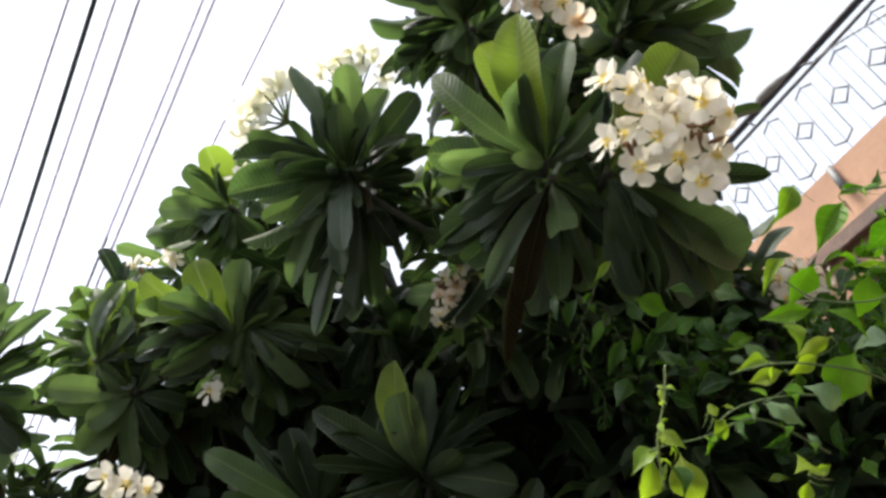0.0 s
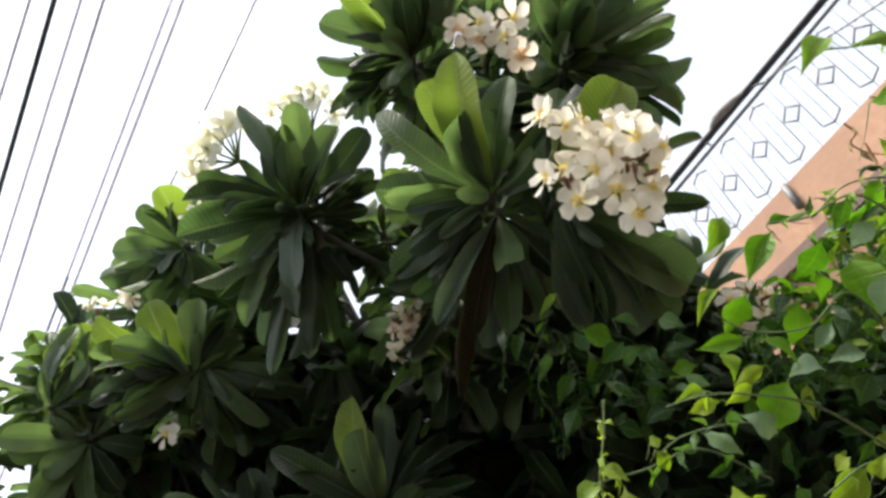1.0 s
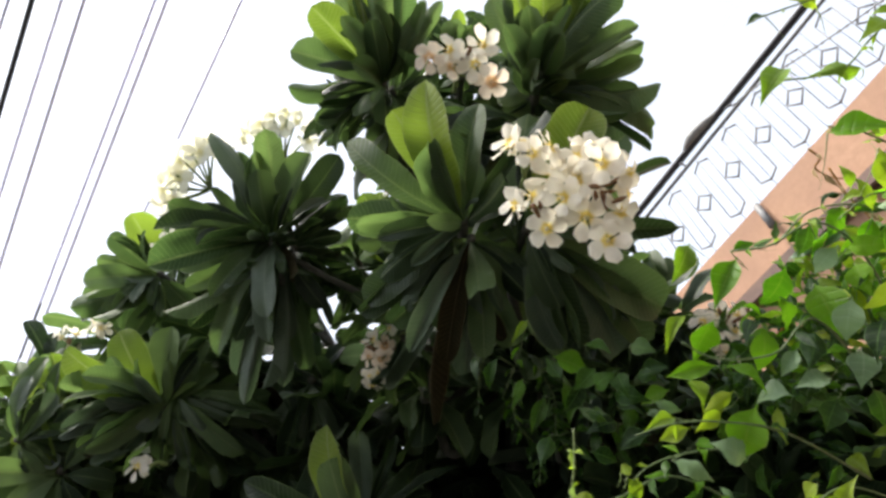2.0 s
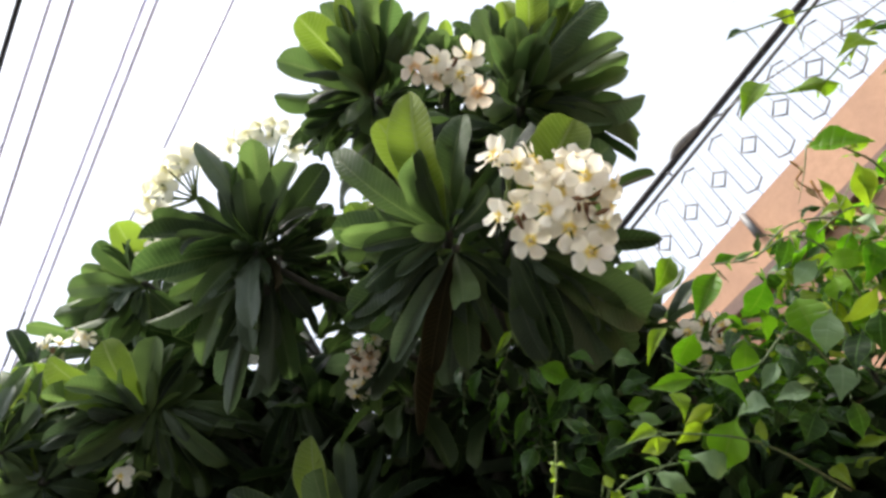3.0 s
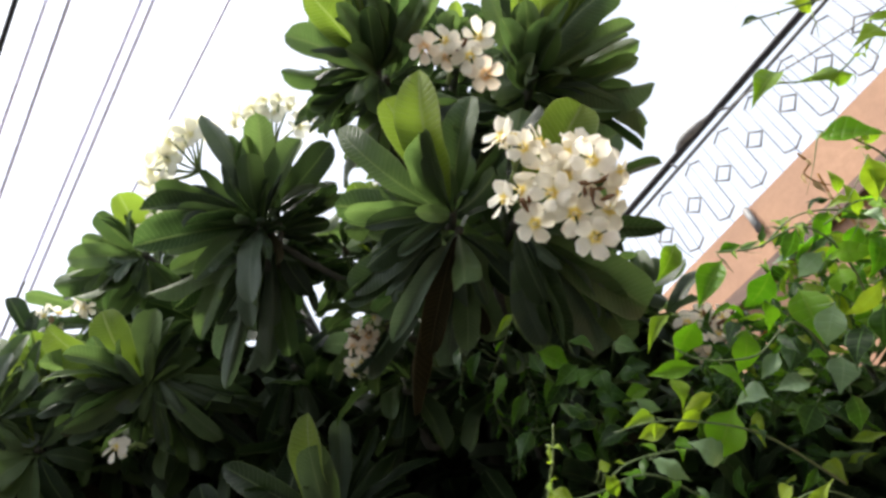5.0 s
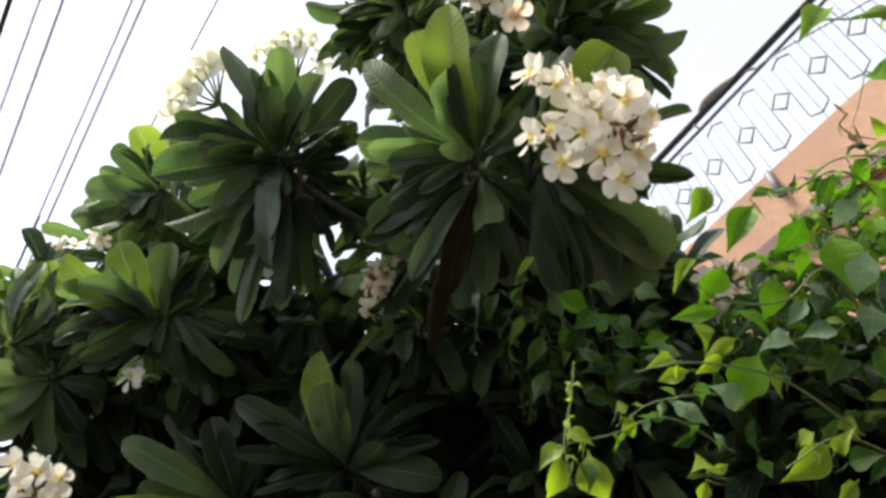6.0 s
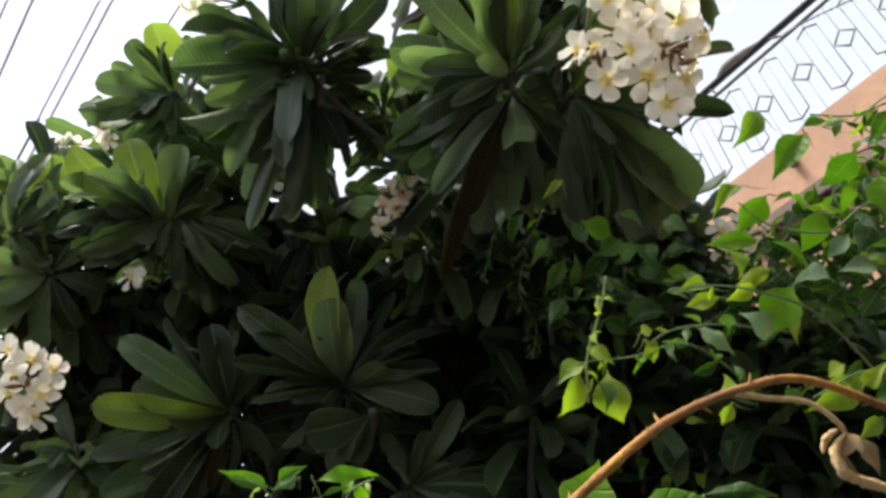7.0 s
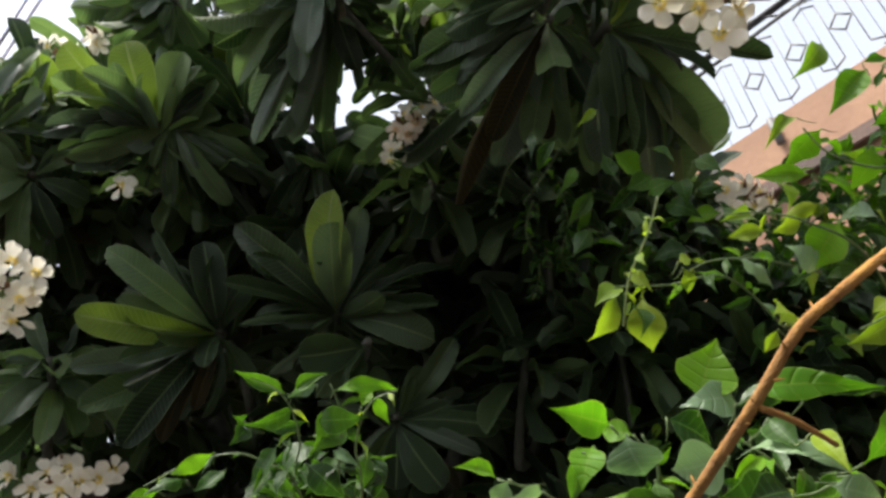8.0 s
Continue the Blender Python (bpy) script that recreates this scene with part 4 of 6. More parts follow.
rosette((-0.511, 2.792, 2.452), (0.0, -0.3, 1.0), fill=28, skylit=0.5, seed=143, size=0.28, apart=False, drop=-60)
rosette((0.669, 2.407, 2.804), (0.0, -0.3, 1.0), fill=28, seed=144, size=0.28, apart=False, drop=-60)
rosette((0.984, 2.309, 2.794), (0.0, -0.3, 1.0), fill=28, seed=145, size=0.28, apart=False, drop=-60)
rosette((0.301, 2.474, 2.703), (0.0, -0.3, 1.0), fill=28, seed=146, size=0.28, apart=False, drop=-60)
rosette((1.456, 2.071, 2.588), (0.0, -0.3, 1.0), fill=28, seed=163, size=0.28, apart=False, drop=-60)
rosette((1.399, 1.645, 2.319), (0.0, -0.3, 1.0), fill=28, seed=164, size=0.28, apart=False, drop=-60)
rosette((1.576, 1.554, 2.372), (0.0, -0.3, 1.0), fill=28, seed=165, size=0.28, apart=False, drop=-60)
rosette((1.233, 2.115, 2.524), (0.0, -0.3, 1.0), fill=28, seed=166, size=0.28, apart=False, drop=-60)
rosette((1.168, 1.705, 2.161), (0.0, -0.3, 1.0), fill=28, seed=167, size=0.28, apart=False, drop=-60)
rosette((1.381, 1.672, 2.134), (0.0, -0.3, 1.0), fill=28, seed=168, size=0.28, apart=False, drop=-60)
rosette((1.564, 1.585, 2.181), (0.0, -0.3, 1.0), fill=28, seed=169, size=0.28, apart=False, drop=-60)
rosette((0.861, 1.798, 2.302), (0.0, -0.3, 1.0), fill=28, seed=170, size=0.28, apart=False, drop=-60)
rosette((1.580, 1.715, 2.023), (0.0, -0.3, 1.0), fill=28, seed=171, size=0.28, apart=False, drop=-60)
rosette((1.013, 1.790, 2.107), (0.0, -0.3, 1.0), fill=28, seed=172, size=0.28, apart=False, drop=-60)
rosette((1.217, 1.747, 2.018), (0.0, -0.3, 1.0), fill=28, seed=173, size=0.28, apart=False, drop=-60)
rosette((0.932, 1.847, 2.538), (0.0, -0.3, 1.0), fill=28, seed=174, size=0.28, apart=False, drop=-60)
rosette((0.758, 1.924, 2.500), (0.0, -0.3, 1.0), fill=28, seed=175, size=0.28, apart=False, drop=-60)
rosette((0.851, 1.880, 1.837), (0.0, -0.3, 1.0), fill=28, seed=176, size=0.28, apart=False, drop=-60)
rosette((0.984, 1.743, 1.789), (0.0, -0.3, 1.0), fill=28, seed=177, size=0.28, apart=False, drop=-60)
rosette((1.207, 1.690, 1.758), (0.0, -0.3, 1.0), fill=28, seed=178, size=0.28, apart=False, drop=-60)
rosette((0.697, 2.022, 1.888), (0.0, -0.3, 1.0), fill=28, seed=179, size=0.28, apart=False, drop=-60)
rosette((1.437, 1.585, 1.980), (0.0, -0.3, 1.0), fill=28, seed=180, size=0.28, apart=False, drop=-60)
rosette((-0.816, 2.600, 2.695), (0.0, -0.3, 1.0), fill=28, skylit=0.75, seed=192, size=0.28, apart=False, drop=-60)
rosette((-0.857, 2.455, 2.925), (0.0, -0.3, 1.0), fill=28, skylit=0.5, seed=193, size=0.28, apart=False, drop=-60)
rosette((-0.783, 2.618, 2.470), (0.0, -0.3, 1.0), fill=28, skylit=0.75, seed=194, size=0.28, apart=False, drop=-60)
rosette((0.543, 1.257, 3.412), (0.0, -0.3, 1.0), fill=24, seed=201, size=0.24, apart=False, drop=-60)
rosette((0.784, 1.289, 3.303), (0.0, -0.3, 1.0), fill=24, seed=202, size=0.22, apart=False, drop=-60)
rosette((0.492, 1.523, 3.304), (0.0, -0.3, 1.0), fill=16, seed=214, stem=0.1, size=0.16, apart=False, drop=-60)
rosette((0.743, 2.514, 2.431), (0.0, -0.3, 1.0), fill=28, seed=220, size=0.28, apart=False, drop=-60)
rosette((1.809, 2.092, 2.527), (0.0, -0.3, 1.0), fill=28, seed=221, size=0.28, apart=False, drop=-60)
rosette((1.642, 2.036, 2.141), (0.0, -0.3, 1.0), fill=28, seed=222, size=0.28, apart=False, drop=-60)
rosette((0.706, 2.475, 2.141), (0.0, -0.3, 1.0), fill=28, seed=223, size=0.28, apart=False, drop=-60)
rosette((1.611, 2.161, 2.522), (0.0, -0.3, 1.0), fill=28, seed=224, size=0.28, apart=False, drop=-60)
rosette((0.437, 2.193, 3.152), (0.0, -0.3, 1.0), fill=24, seed=230, stem=0.1, size=0.22, apart=False, drop=-60)
rosette((-0.634, 2.075, 2.957), (-0.3, -0.5, 0.8), [
    (-109, 32, 0.210), (-104, 4, 0.154), (-150, 46, 0.184), (124, -6, 0.174), (-109, -52, 0.124), (-0, -89, 0.150), (155, 38, 0.159),
    (128, -37, 0.194), (175, -1, 0.176), (-90, -17, 0.122)], wide=1.05, rise=40, fill=36, skylit=0.75, seed=233, size=0.22, fresh=(0, 1, 2, 3, 4, 6, 8), drop=-60)
rosette((0.343, 1.492, 2.805), (0.0, -0.3, 1.0), fill=22, seed=240, stem=0.1, size=0.20, apart=False, drop=-60)
rosette((0.378, 1.684, 2.733), (0.0, -0.3, 1.0), fill=22, seed=243, stem=0.1, size=0.22, apart=False, drop=-60)
rosette((-0.257, 1.917, 2.924), (-0.1, -0.5, 0.8), [
    (-129, 42, 0.151), (-178, 46, 0.165), (68, -68, 0.108), (-77, -74, 0.149), (-95, -46, 0.145), (82, -49, 0.164), (91, -16, 0.157),
    (124, 17, 0.129), (3, -80, 0.182), (-96, -4, 0.146)], wide=0.95, rise=40, fill=34, skylit=0.25, seed=250, size=0.2, stem=0.15, fresh=(0, 1, 9), drop=-60)
rosette((-0.077, 2.005, 2.849), (-0.1, -0.5, 0.8), [
    (-86, -13, 0.157), (-83, -54, 0.158), (-4, -82, 0.172), (69, -58, 0.144), (85, -22, 0.127), (136, 27, 0.109), (-173, 46, 0.127),
    (-123, 12, 0.124)], wide=0.9, rise=40, fill=30, skylit=0.15, seed=251, size=0.2, stem=0.15, drop=-60)

rosette((0.136, 2.496, 2.423), (0.0, -0.3, 1.0), fill=26, seed=300, size=0.28, apart=False, drop=-60)
rosette((0.304, 2.494, 2.225), (0.0, -0.3, 1.0), fill=26, seed=301, size=0.28, apart=False, drop=-60)
rosette((0.465, 2.427, 2.157), (0.0, -0.3, 1.0), fill=26, seed=302, size=0.28, apart=False, drop=-60)
rosette((0.644, 2.349, 2.051), (0.0, -0.3, 1.0), fill=26, seed=303, size=0.28, apart=False, drop=-60)
rosette((0.869, 2.214, 1.995), (0.0, -0.3, 1.0), fill=26, seed=304, size=0.28, apart=False, drop=-60)
rosette((0.793, 2.259, 2.297), (0.0, -0.3, 1.0), fill=26, seed=305, size=0.28, apart=False, drop=-60)
rosette((0.463, 2.403, 2.491), (0.0, -0.3, 1.0), fill=26, seed=306, size=0.28, apart=False, drop=-60)
rosette((-0.056, 2.601, 2.174), (0.0, -0.3, 1.0), fill=26, seed=307, size=0.28, apart=False, drop=-60)
rosette((0.191, 2.501, 2.093), (0.0, -0.3, 1.0), fill=26, seed=308, size=0.28, apart=False, drop=-60)
rosette((-0.261, 2.690, 2.215), (0.0, -0.3, 1.0), fill=26, skylit=0.4, seed=309, size=0.28, apart=False, drop=-60)
rosette((0.666, 2.238, 2.569), (0.0, -0.3, 1.0), fill=26, seed=310, size=0.28, apart=False, drop=-60)
rosette((0.882, 2.117, 2.500), (0.0, -0.3, 1.0), fill=26, seed=311, size=0.28, apart=False, drop=-60)
rosette((1.047, 2.100, 2.045), (0.0, -0.3, 1.0), fill=26, seed=312, size=0.28, apart=False, drop=-60)
rosette((0.142, 2.389, 2.833), (0.0, -0.3, 1.0), fill=26, seed=313, size=0.28, apart=False, drop=-60)
rosette((0.500, 2.238, 2.764), (0.0, -0.3, 1.0), fill=26, seed=314, size=0.28, apart=False, drop=-60)
rosette((1.148, 2.009, 2.266), (0.0, -0.3, 1.0), fill=26, seed=315, size=0.28, apart=False, drop=-60)
rosette((1.267, 1.945, 2.042), (0.0, -0.3, 1.0), fill=26, seed=316, size=0.28, apart=False, drop=-60)
rosette((0.049, 1.297, 2.978), (0.0, -0.3, 1.0), fill=16, seed=320, size=0.10, apart=False, drop=-60, stem=0.1)
rosette((0.106, 1.311, 2.992), (0.0, -0.3, 1.0), fill=16, seed=321, size=0.09, apart=False, drop=-60, stem=0.1)
rosette((-0.262, 2.899, 2.521), (0.0, -0.3, 1.0), fill=26, seed=322, size=0.26, apart=False, drop=-60, stem=0.1)
rosette((-0.363, 2.953, 2.353), (0.0, -0.3, 1.0), fill=26, seed=323, size=0.26, apart=False, drop=-60, stem=0.1)
rosette((-0.276, 2.982, 2.283), (0.0, -0.3, 1.0), fill=26, seed=324, size=0.26, apart=False, drop=-60, stem=0.1)
rosette((-0.413, 3.060, 2.336), (0.0, -0.3, 1.0), fill=26, seed=325, size=0.24, apart=False, drop=-60, stem=0.1)
rosette((-0.346, 3.020, 2.469), (0.0, -0.3, 1.0), fill=26, seed=326, size=0.26, apart=False, drop=-60, stem=0.1)
rosette((-1.086, 2.198, 2.746), (0.0, -0.3, 1.0), fill=20, skylit=0.4, seed=330, size=0.17, apart=False, drop=-60, stem=0.1)
rosette((-1.017, 2.244, 2.722), (0.0, -0.3, 1.0), fill=20, skylit=0.4, seed=331, size=0.17, apart=False, drop=-60, stem=0.1)
rosette((-1.127, 2.123, 2.836), (0.0, -0.3, 1.0), fill=20, skylit=0.4, seed=332, size=0.17, apart=False, drop=-60, stem=0.1)
rosette((-0.953, 2.282, 2.703), (0.0, -0.3, 1.0), fill=20, skylit=0.4, seed=333, size=0.17, apart=False, drop=-60, stem=0.1)

rosette((0.414, 1.776, 3.211), (0.0, -0.3, 0.9), [
    (-172, 40, 0.206, 1.62), (-154, 46, 0.208, 1.44), (163, 40, 0.208, 1.38), (145, 26, 0.168, 1.62), (-135, 47, 0.186, 1.14), (176, 49, 0.264, 1.09),
    (-119, 15, 0.196, 1.06), (-119, 31, 0.242, 0.92), (-106, 3, 0.122, 1.11), (122, 10, 0.134, 1.85), (-166, 48, 0.272, 1.15), (159, 18, 0.118, 2.09)], pale=(0, 1, 2, 4, 5, 10), fresh=(3, 7, 11), grey=(6,), fill=6, seed=20, size=0.16, stem=0.2)
rosette((0.336, 1.864, 2.969), (0.0, -0.3, 0.9), [
    (-100, 23, 0.167, 1.41), (-57, -20, 0.124, 2.66), (-69, 0, 0.176, 1.34), (-19, -44, 0.125, 2.35), (-62, -5, 0.260, 1.05), (-32, -31, 0.164, 1.80),
    (4, -49, 0.154, 1.90), (71, -34, 0.134, 2.20)], fill=6, seed=21, size=0.2, stem=0.2)

rosette((0.277, 1.502, 2.998), (0.0, -0.3, 0.6), [
    (-105, 19, 0.104, 1.06), (-57, -12, 0.106, 1.05), (-36, -40, 0.147, 0.75), (-70, 11, 0.123, 0.72), (-6, -36, 0.146, 0.91), (168, 44, 0.100, 1.10),
    (-129, 56, 0.101, 0.88), (22, -38, 0.126, 1.14), (-53, -8, 0.168, 0.73), (-33, -26, 0.209, 0.64)], fill=0, seed=22, size=0.1, stem=0.15)
rosette((0.156, 1.938, 2.952), (0.0, -0.3, 0.9), [
    (-132, 42, 0.102, 2.47), (124, 35, 0.103, 2.20), (-92, 3, 0.106, 2.59), (90, -4, 0.108, 2.66), (-167, 65, 0.096, 1.97), (-89, 16, 0.161, 1.56),
    (72, -28, 0.154, 2.04), (-19, -54, 0.123, 2.56), (-66, -30, 0.158, 1.99), (39, -50, 0.154, 2.04)], fill=6, seed=24, size=0.2, stem=0.15)

# the dense inner crown
def inner_crown(middle, radii, count, seed):
    rng = random.Random(seed)
    for i in range(count):
        while True:
            q = Vector((rng.uniform(-1, 1), rng.uniform(-1, 1), rng.uniform(-0.9, 1)))
            if q.length < 1:
                break
        at = Vector(middle) + Vector((q.x * radii[0], q.y * radii[1], q.z * radii[2]))
        rosette(at, (rng.uniform(-0.6, 0.6), rng.uniform(-0.9, 0.5), 1.0), fill=rng.randint(20, 26), seed=seed * 100 + i, size=0.29, apart=False, drop=-50)


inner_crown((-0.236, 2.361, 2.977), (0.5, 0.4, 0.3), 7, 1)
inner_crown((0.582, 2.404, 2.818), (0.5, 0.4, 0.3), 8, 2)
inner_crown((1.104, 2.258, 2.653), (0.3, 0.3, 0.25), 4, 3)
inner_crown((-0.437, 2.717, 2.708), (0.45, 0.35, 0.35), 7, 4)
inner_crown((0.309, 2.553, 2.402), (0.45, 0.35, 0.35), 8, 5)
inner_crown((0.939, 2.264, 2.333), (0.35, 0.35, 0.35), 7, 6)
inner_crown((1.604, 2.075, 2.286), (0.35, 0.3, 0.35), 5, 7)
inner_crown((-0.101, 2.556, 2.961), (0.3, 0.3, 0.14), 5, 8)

# ---------------------------------------------------------------- flowers
def flower_mesh(name, mat, open_part, seed, back=0.0):
    """Five overlapping petals like a pinwheel on a slim tube; faces +Z, unit diameter."""
    rng = random.Random(seed)
    verts, faces, uvs = [], [], []
    n, k = 7, 4
    for p in range(5):
        a0 = 2 * math.pi * p / 5 + rng.uniform(-0.06, 0.06)
        rise = open_part * rng.uniform(0.75, 1.25)
        o = len(verts)
        for i in range(n + 1):
            s = i / n
            w = 0.178 * (math.sin(math.pi * min(s, 0.68) / 1.36) ** 0.95 if s < 0.68 else math.sqrt(max(0.0, 1 - ((s - 0.68) / 0.32) ** 2.6))) + 0.010
            for j in range(k + 1):
                u = 2 * j / k - 1
                r = 0.03 + 0.47 * s
                x, y = r, u * w + 0.05 * s
                z = rise * s ** 1.3 * 0.42 - back * s ** 3 * 0.3 + 0.085 * u * (1 - 0.3 * s) - 0.05 * u * u * s
                verts.append((x * math.cos(a0) - y * math.sin(a0), x * math.sin(a0) + y * math.cos(a0), z))
                uvs.append((0.5 + 0.5 * u, s))
        for i in range(n):
            for j in range(k):
                a = o + i * (k + 1) + j
                faces.append((a, a + 1, a + k + 2, a + k + 1))
    v, f = tube([Vector((0, 0, -0.30)), Vector((0, 0, -0.1)), Vector((0, 0, 0.03))], [0.022, 0.03, 0.055], 7)
    o = len(verts)
    verts += v
    uvs += [(0.5, 0.75)] * len(v)
    faces += [tuple(i + o for i in q) for q in f]
    return mesh_of(name, verts, faces, [mat], uvs)


FLOWERS = [flower_mesh("flower", PETAL, q, 30 + i, b) for i, (q, b) in enumerate(((0.25, 0.2), (0.45, 0.0), (0.1, 0.35), (0.8, 0.1)))]
CREAM_FLOWERS = [flower_mesh("flower", PETAL_CREAM, q, 30 + i, b) for i, (q, b) in enumerate(((0.25, 0.2), (0.45, 0.0), (0.1, 0.35), (0.8, 0.1)))]
AGED = [flower_mesh("aged_flower", PETAL_AGED, q, 50 + i, b) for i, (q, b) in enumerate(((0.3, 0.3), (0.5, 0.5)))]
BUDS = mesh_of("bud", *tube([Vector((0, 0, -0.02)), Vector((0, 0, 0.0)), Vector((0, 0, 0.025)), Vector((0, 0, 0.045))], [0.003, 0.006, 0.008, 0.002], 7), [BUD])


def flower_cluster(root, blooms, seed=0, size=0.082, aged=(), buds=4, spent=(), flowers=FLOWERS, label="cluster of white yellow-eyed frangipani flowers"):
    """Stalks from root to each bloom, given as place and facing."""
    rng = random.Random(seed)
    root = Vector(root)
    hub = root.lerp(sum((Vector(b[0]) for b in blooms), Vector()) / len(blooms), 0.55)
    heart = hub.lerp(sum((Vector(b[0]) for b in blooms), Vector()) / len(blooms), 0.92)
    pieces = [tube(bezier([root, root.lerp(hub, 0.6) + Vector((0, 0, 0.01)), hub], 4), (0.006, 0.005), 7, origin=TREE_BASE)]
    for at, facing in blooms:
        foot = Vector(at) - Vector(facing).normalized() * size * 0.3
        pieces.append(tube(bezier([hub, hub.lerp(foot, 0.5) - Vector(facing).normalized() * 0.01, foot], 3), (0.0035, 0.0028), 6, origin=TREE_BASE))
    stalk = part("inflorescence", mesh_of("flower_stalk", *joined(pieces), [STEM_YOUNG]), tree, label)
    for i, (at, facing) in enumerate(blooms):
        pool = AGED if i in aged else flowers
        z = Vector(facing).normalized()
        m = Matrix.Translation(Vector(at) - TREE_BASE) @ z.to_track_quat("Z", "Y").to_matrix().to_4x4() @ Matrix.Rotation(rng.uniform(0, 6.28), 4, "Z")
        part("flower", pool[rng.randrange(len(pool))], stalk, m=m @ Matrix.Diagonal((*[size * rng.uniform(0.9, 1.12)] * 3, 1)))
    for at in spent:
        way = Vector((rng.uniform(-0.7, 0.7), -0.6, rng.uniform(-0.9, 0.3))).normalized()
        part("bud", BUDS, stalk, "brown withered bud", Matrix.Translation(Vector(at) - TREE_BASE) @ way.to_track_quat("Z", "Y").to_matrix().to_4x4() @ Matrix.Scale(rng.uniform(0.45, 0.75), 4))
    for i in range(buds):
        way = Vector((rng.uniform(-1, 1), rng.uniform(-1, 0.3), rng.uniform(-0.3, 1))).normalized()
        part("bud", BUDS, stalk, "brown withered bud", Matrix.Translation(heart + way * rng.uniform(0.010, 0.03) - TREE_BASE) @ way.to_track_quat("Z", "Y").to_matrix().to_4x4() @ Matrix.Scale(rng.uniform(0.5, 0.85), 4))
    return stalk


flower_cluster((0.662, 1.018, 2.573), [
    ((0.544, 0.881, 2.394), (-0.34, -0.61, -0.71)), ((0.642, 0.889, 2.345), (-0.33, -0.58, -0.74)), ((0.505, 0.869, 2.454), (-0.90, -0.42, 0.04)),
    ((0.587, 0.851, 2.432), (-0.46, -0.80, -0.38)), ((0.553, 0.893, 2.497), (-0.32, -0.95, -0.02)), ((0.655, 0.790, 2.437), (-0.25, -0.83, -0.50)),
    ((0.713, 0.817, 2.435), (0.52, -0.62, -0.58)), ((0.683, 0.868, 2.389), (0.37, -0.64, -0.67)), ((0.631, 0.891, 2.413), (-0.62, -0.54, -0.57)),
    ((0.635, 0.818, 2.496), (-0.60, -0.79, 0.13)), ((0.670, 0.815, 2.522), (0.01, -0.94, 0.35)), ((0.598, 0.862, 2.504), (-0.51, -0.86, 0.03)),
    ((0.625, 0.844, 2.463), (-0.50, -0.73, -0.46)), ((0.708, 0.818, 2.497), (0.40, -0.90, 0.17)), ((0.726, 0.877, 2.446), (0.62, -0.31, -0.72)),
    ((0.669, 0.864, 2.479), (-0.21, -0.47, -0.86))], seed=1, buds=6, size=0.082,
    spent=[(0.677, 0.867, 2.444), (0.690, 0.853, 2.450), (0.646, 0.856, 2.412), (0.669, 0.845, 2.393), (0.654, 0.850, 2.397), (0.641, 0.837, 2.434), (0.551, 0.893, 2.471), (0.542, 0.860, 2.420), (0.535, 0.866, 2.416)])
flower_cluster((0.585, 1.026, 2.603), [
    ((0.552, 0.800, 2.510), (-0.05, -0.84, -0.55)), ((0.528, 0.813, 2.564), (-0.74, -0.62, 0.25)), ((0.546, 0.811, 2.559), (-0.06, -0.93, 0.36)),
    ((0.596, 0.813, 2.534), (0.72, -0.65, -0.26))], seed=2, buds=0, size=0.078)
flower_cluster((0.589, 1.054, 3.114), [
    ((0.506, 0.910, 3.060), (-0.49, -0.49, -0.72)), ((0.558, 0.903, 3.074), (-0.12, -0.91, -0.39)), ((0.569, 0.945, 3.069), (-0.28, -0.06, -0.96)),
    ((0.632, 0.882, 3.039), (0.01, -0.82, -0.58)), ((0.615, 0.926, 3.029), (-0.54, -0.33, -0.77)), ((0.650, 0.965, 3.004), (-0.30, -0.45, -0.84))], seed=3, aged=(0, 2, 5), size=0.084, label="cluster of fading pinkish frangipani flowers")
flower_cluster((-0.008, 1.359, 3.140), [
    ((-0.108, 1.173, 3.213), (-0.22, 0.03, 0.97)), ((-0.064, 1.167, 3.222), (0.04, 0.03, 1.00)), ((-0.136, 1.175, 3.182), (-0.49, 0.01, 0.87)),
    ((-0.045, 1.200, 3.225), (0.34, 0.11, 0.94)), ((-0.167, 1.210, 3.177), (-0.51, 0.12, 0.85)), ((-0.194, 1.237, 3.151), (-0.65, 0.22, 0.73)),
    ((-0.151, 1.222, 3.145), (-0.41, -0.90, -0.18)), ((-0.209, 1.277, 3.142), (-0.70, 0.36, 0.61)), ((-0.117, 1.221, 3.201), (-0.27, -0.95, -0.13)),
    ((-0.084, 1.166, 3.171), (-0.03, -0.96, -0.29)), ((-0.184, 1.282, 3.169), (-0.44, -0.86, -0.27))], seed=4, size=0.090, buds=0, flowers=CREAM_FLOWERS)
flower_cluster((0.133, 1.388, 3.184), [
    ((0.044, 1.215, 3.318), (-0.36, 0.05, 0.93)), ((0.085, 1.202, 3.328), (-0.17, -0.02, 0.98)), ((0.125, 1.191, 3.335), (0.13, -0.10, 0.99)),
    ((0.165, 1.193, 3.333), (0.33, -0.04, 0.94)), ((0.187, 1.216, 3.316), (0.65, -0.03, 0.76)), ((0.091, 1.217, 3.293), (-0.22, -0.94, -0.27)),
    ((0.228, 1.250, 3.314), (0.64, -0.09, 0.77)), ((0.205, 1.257, 3.286), (0.52, -0.67, -0.53)), ((0.029, 1.238, 3.300), (-0.77, -0.60, -0.19)),
    ((0.137, 1.207, 3.299), (0.19, -0.90, -0.38))], seed=5, size=0.080, buds=0, flowers=CREAM_FLOWERS)
flower_cluster((-0.217, 1.645, 3.329), [
    ((-0.257, 1.542, 3.279), (-0.42, -0.90, 0.15))], seed=13, size=0.085, buds=0, label="single white frangipani flower")
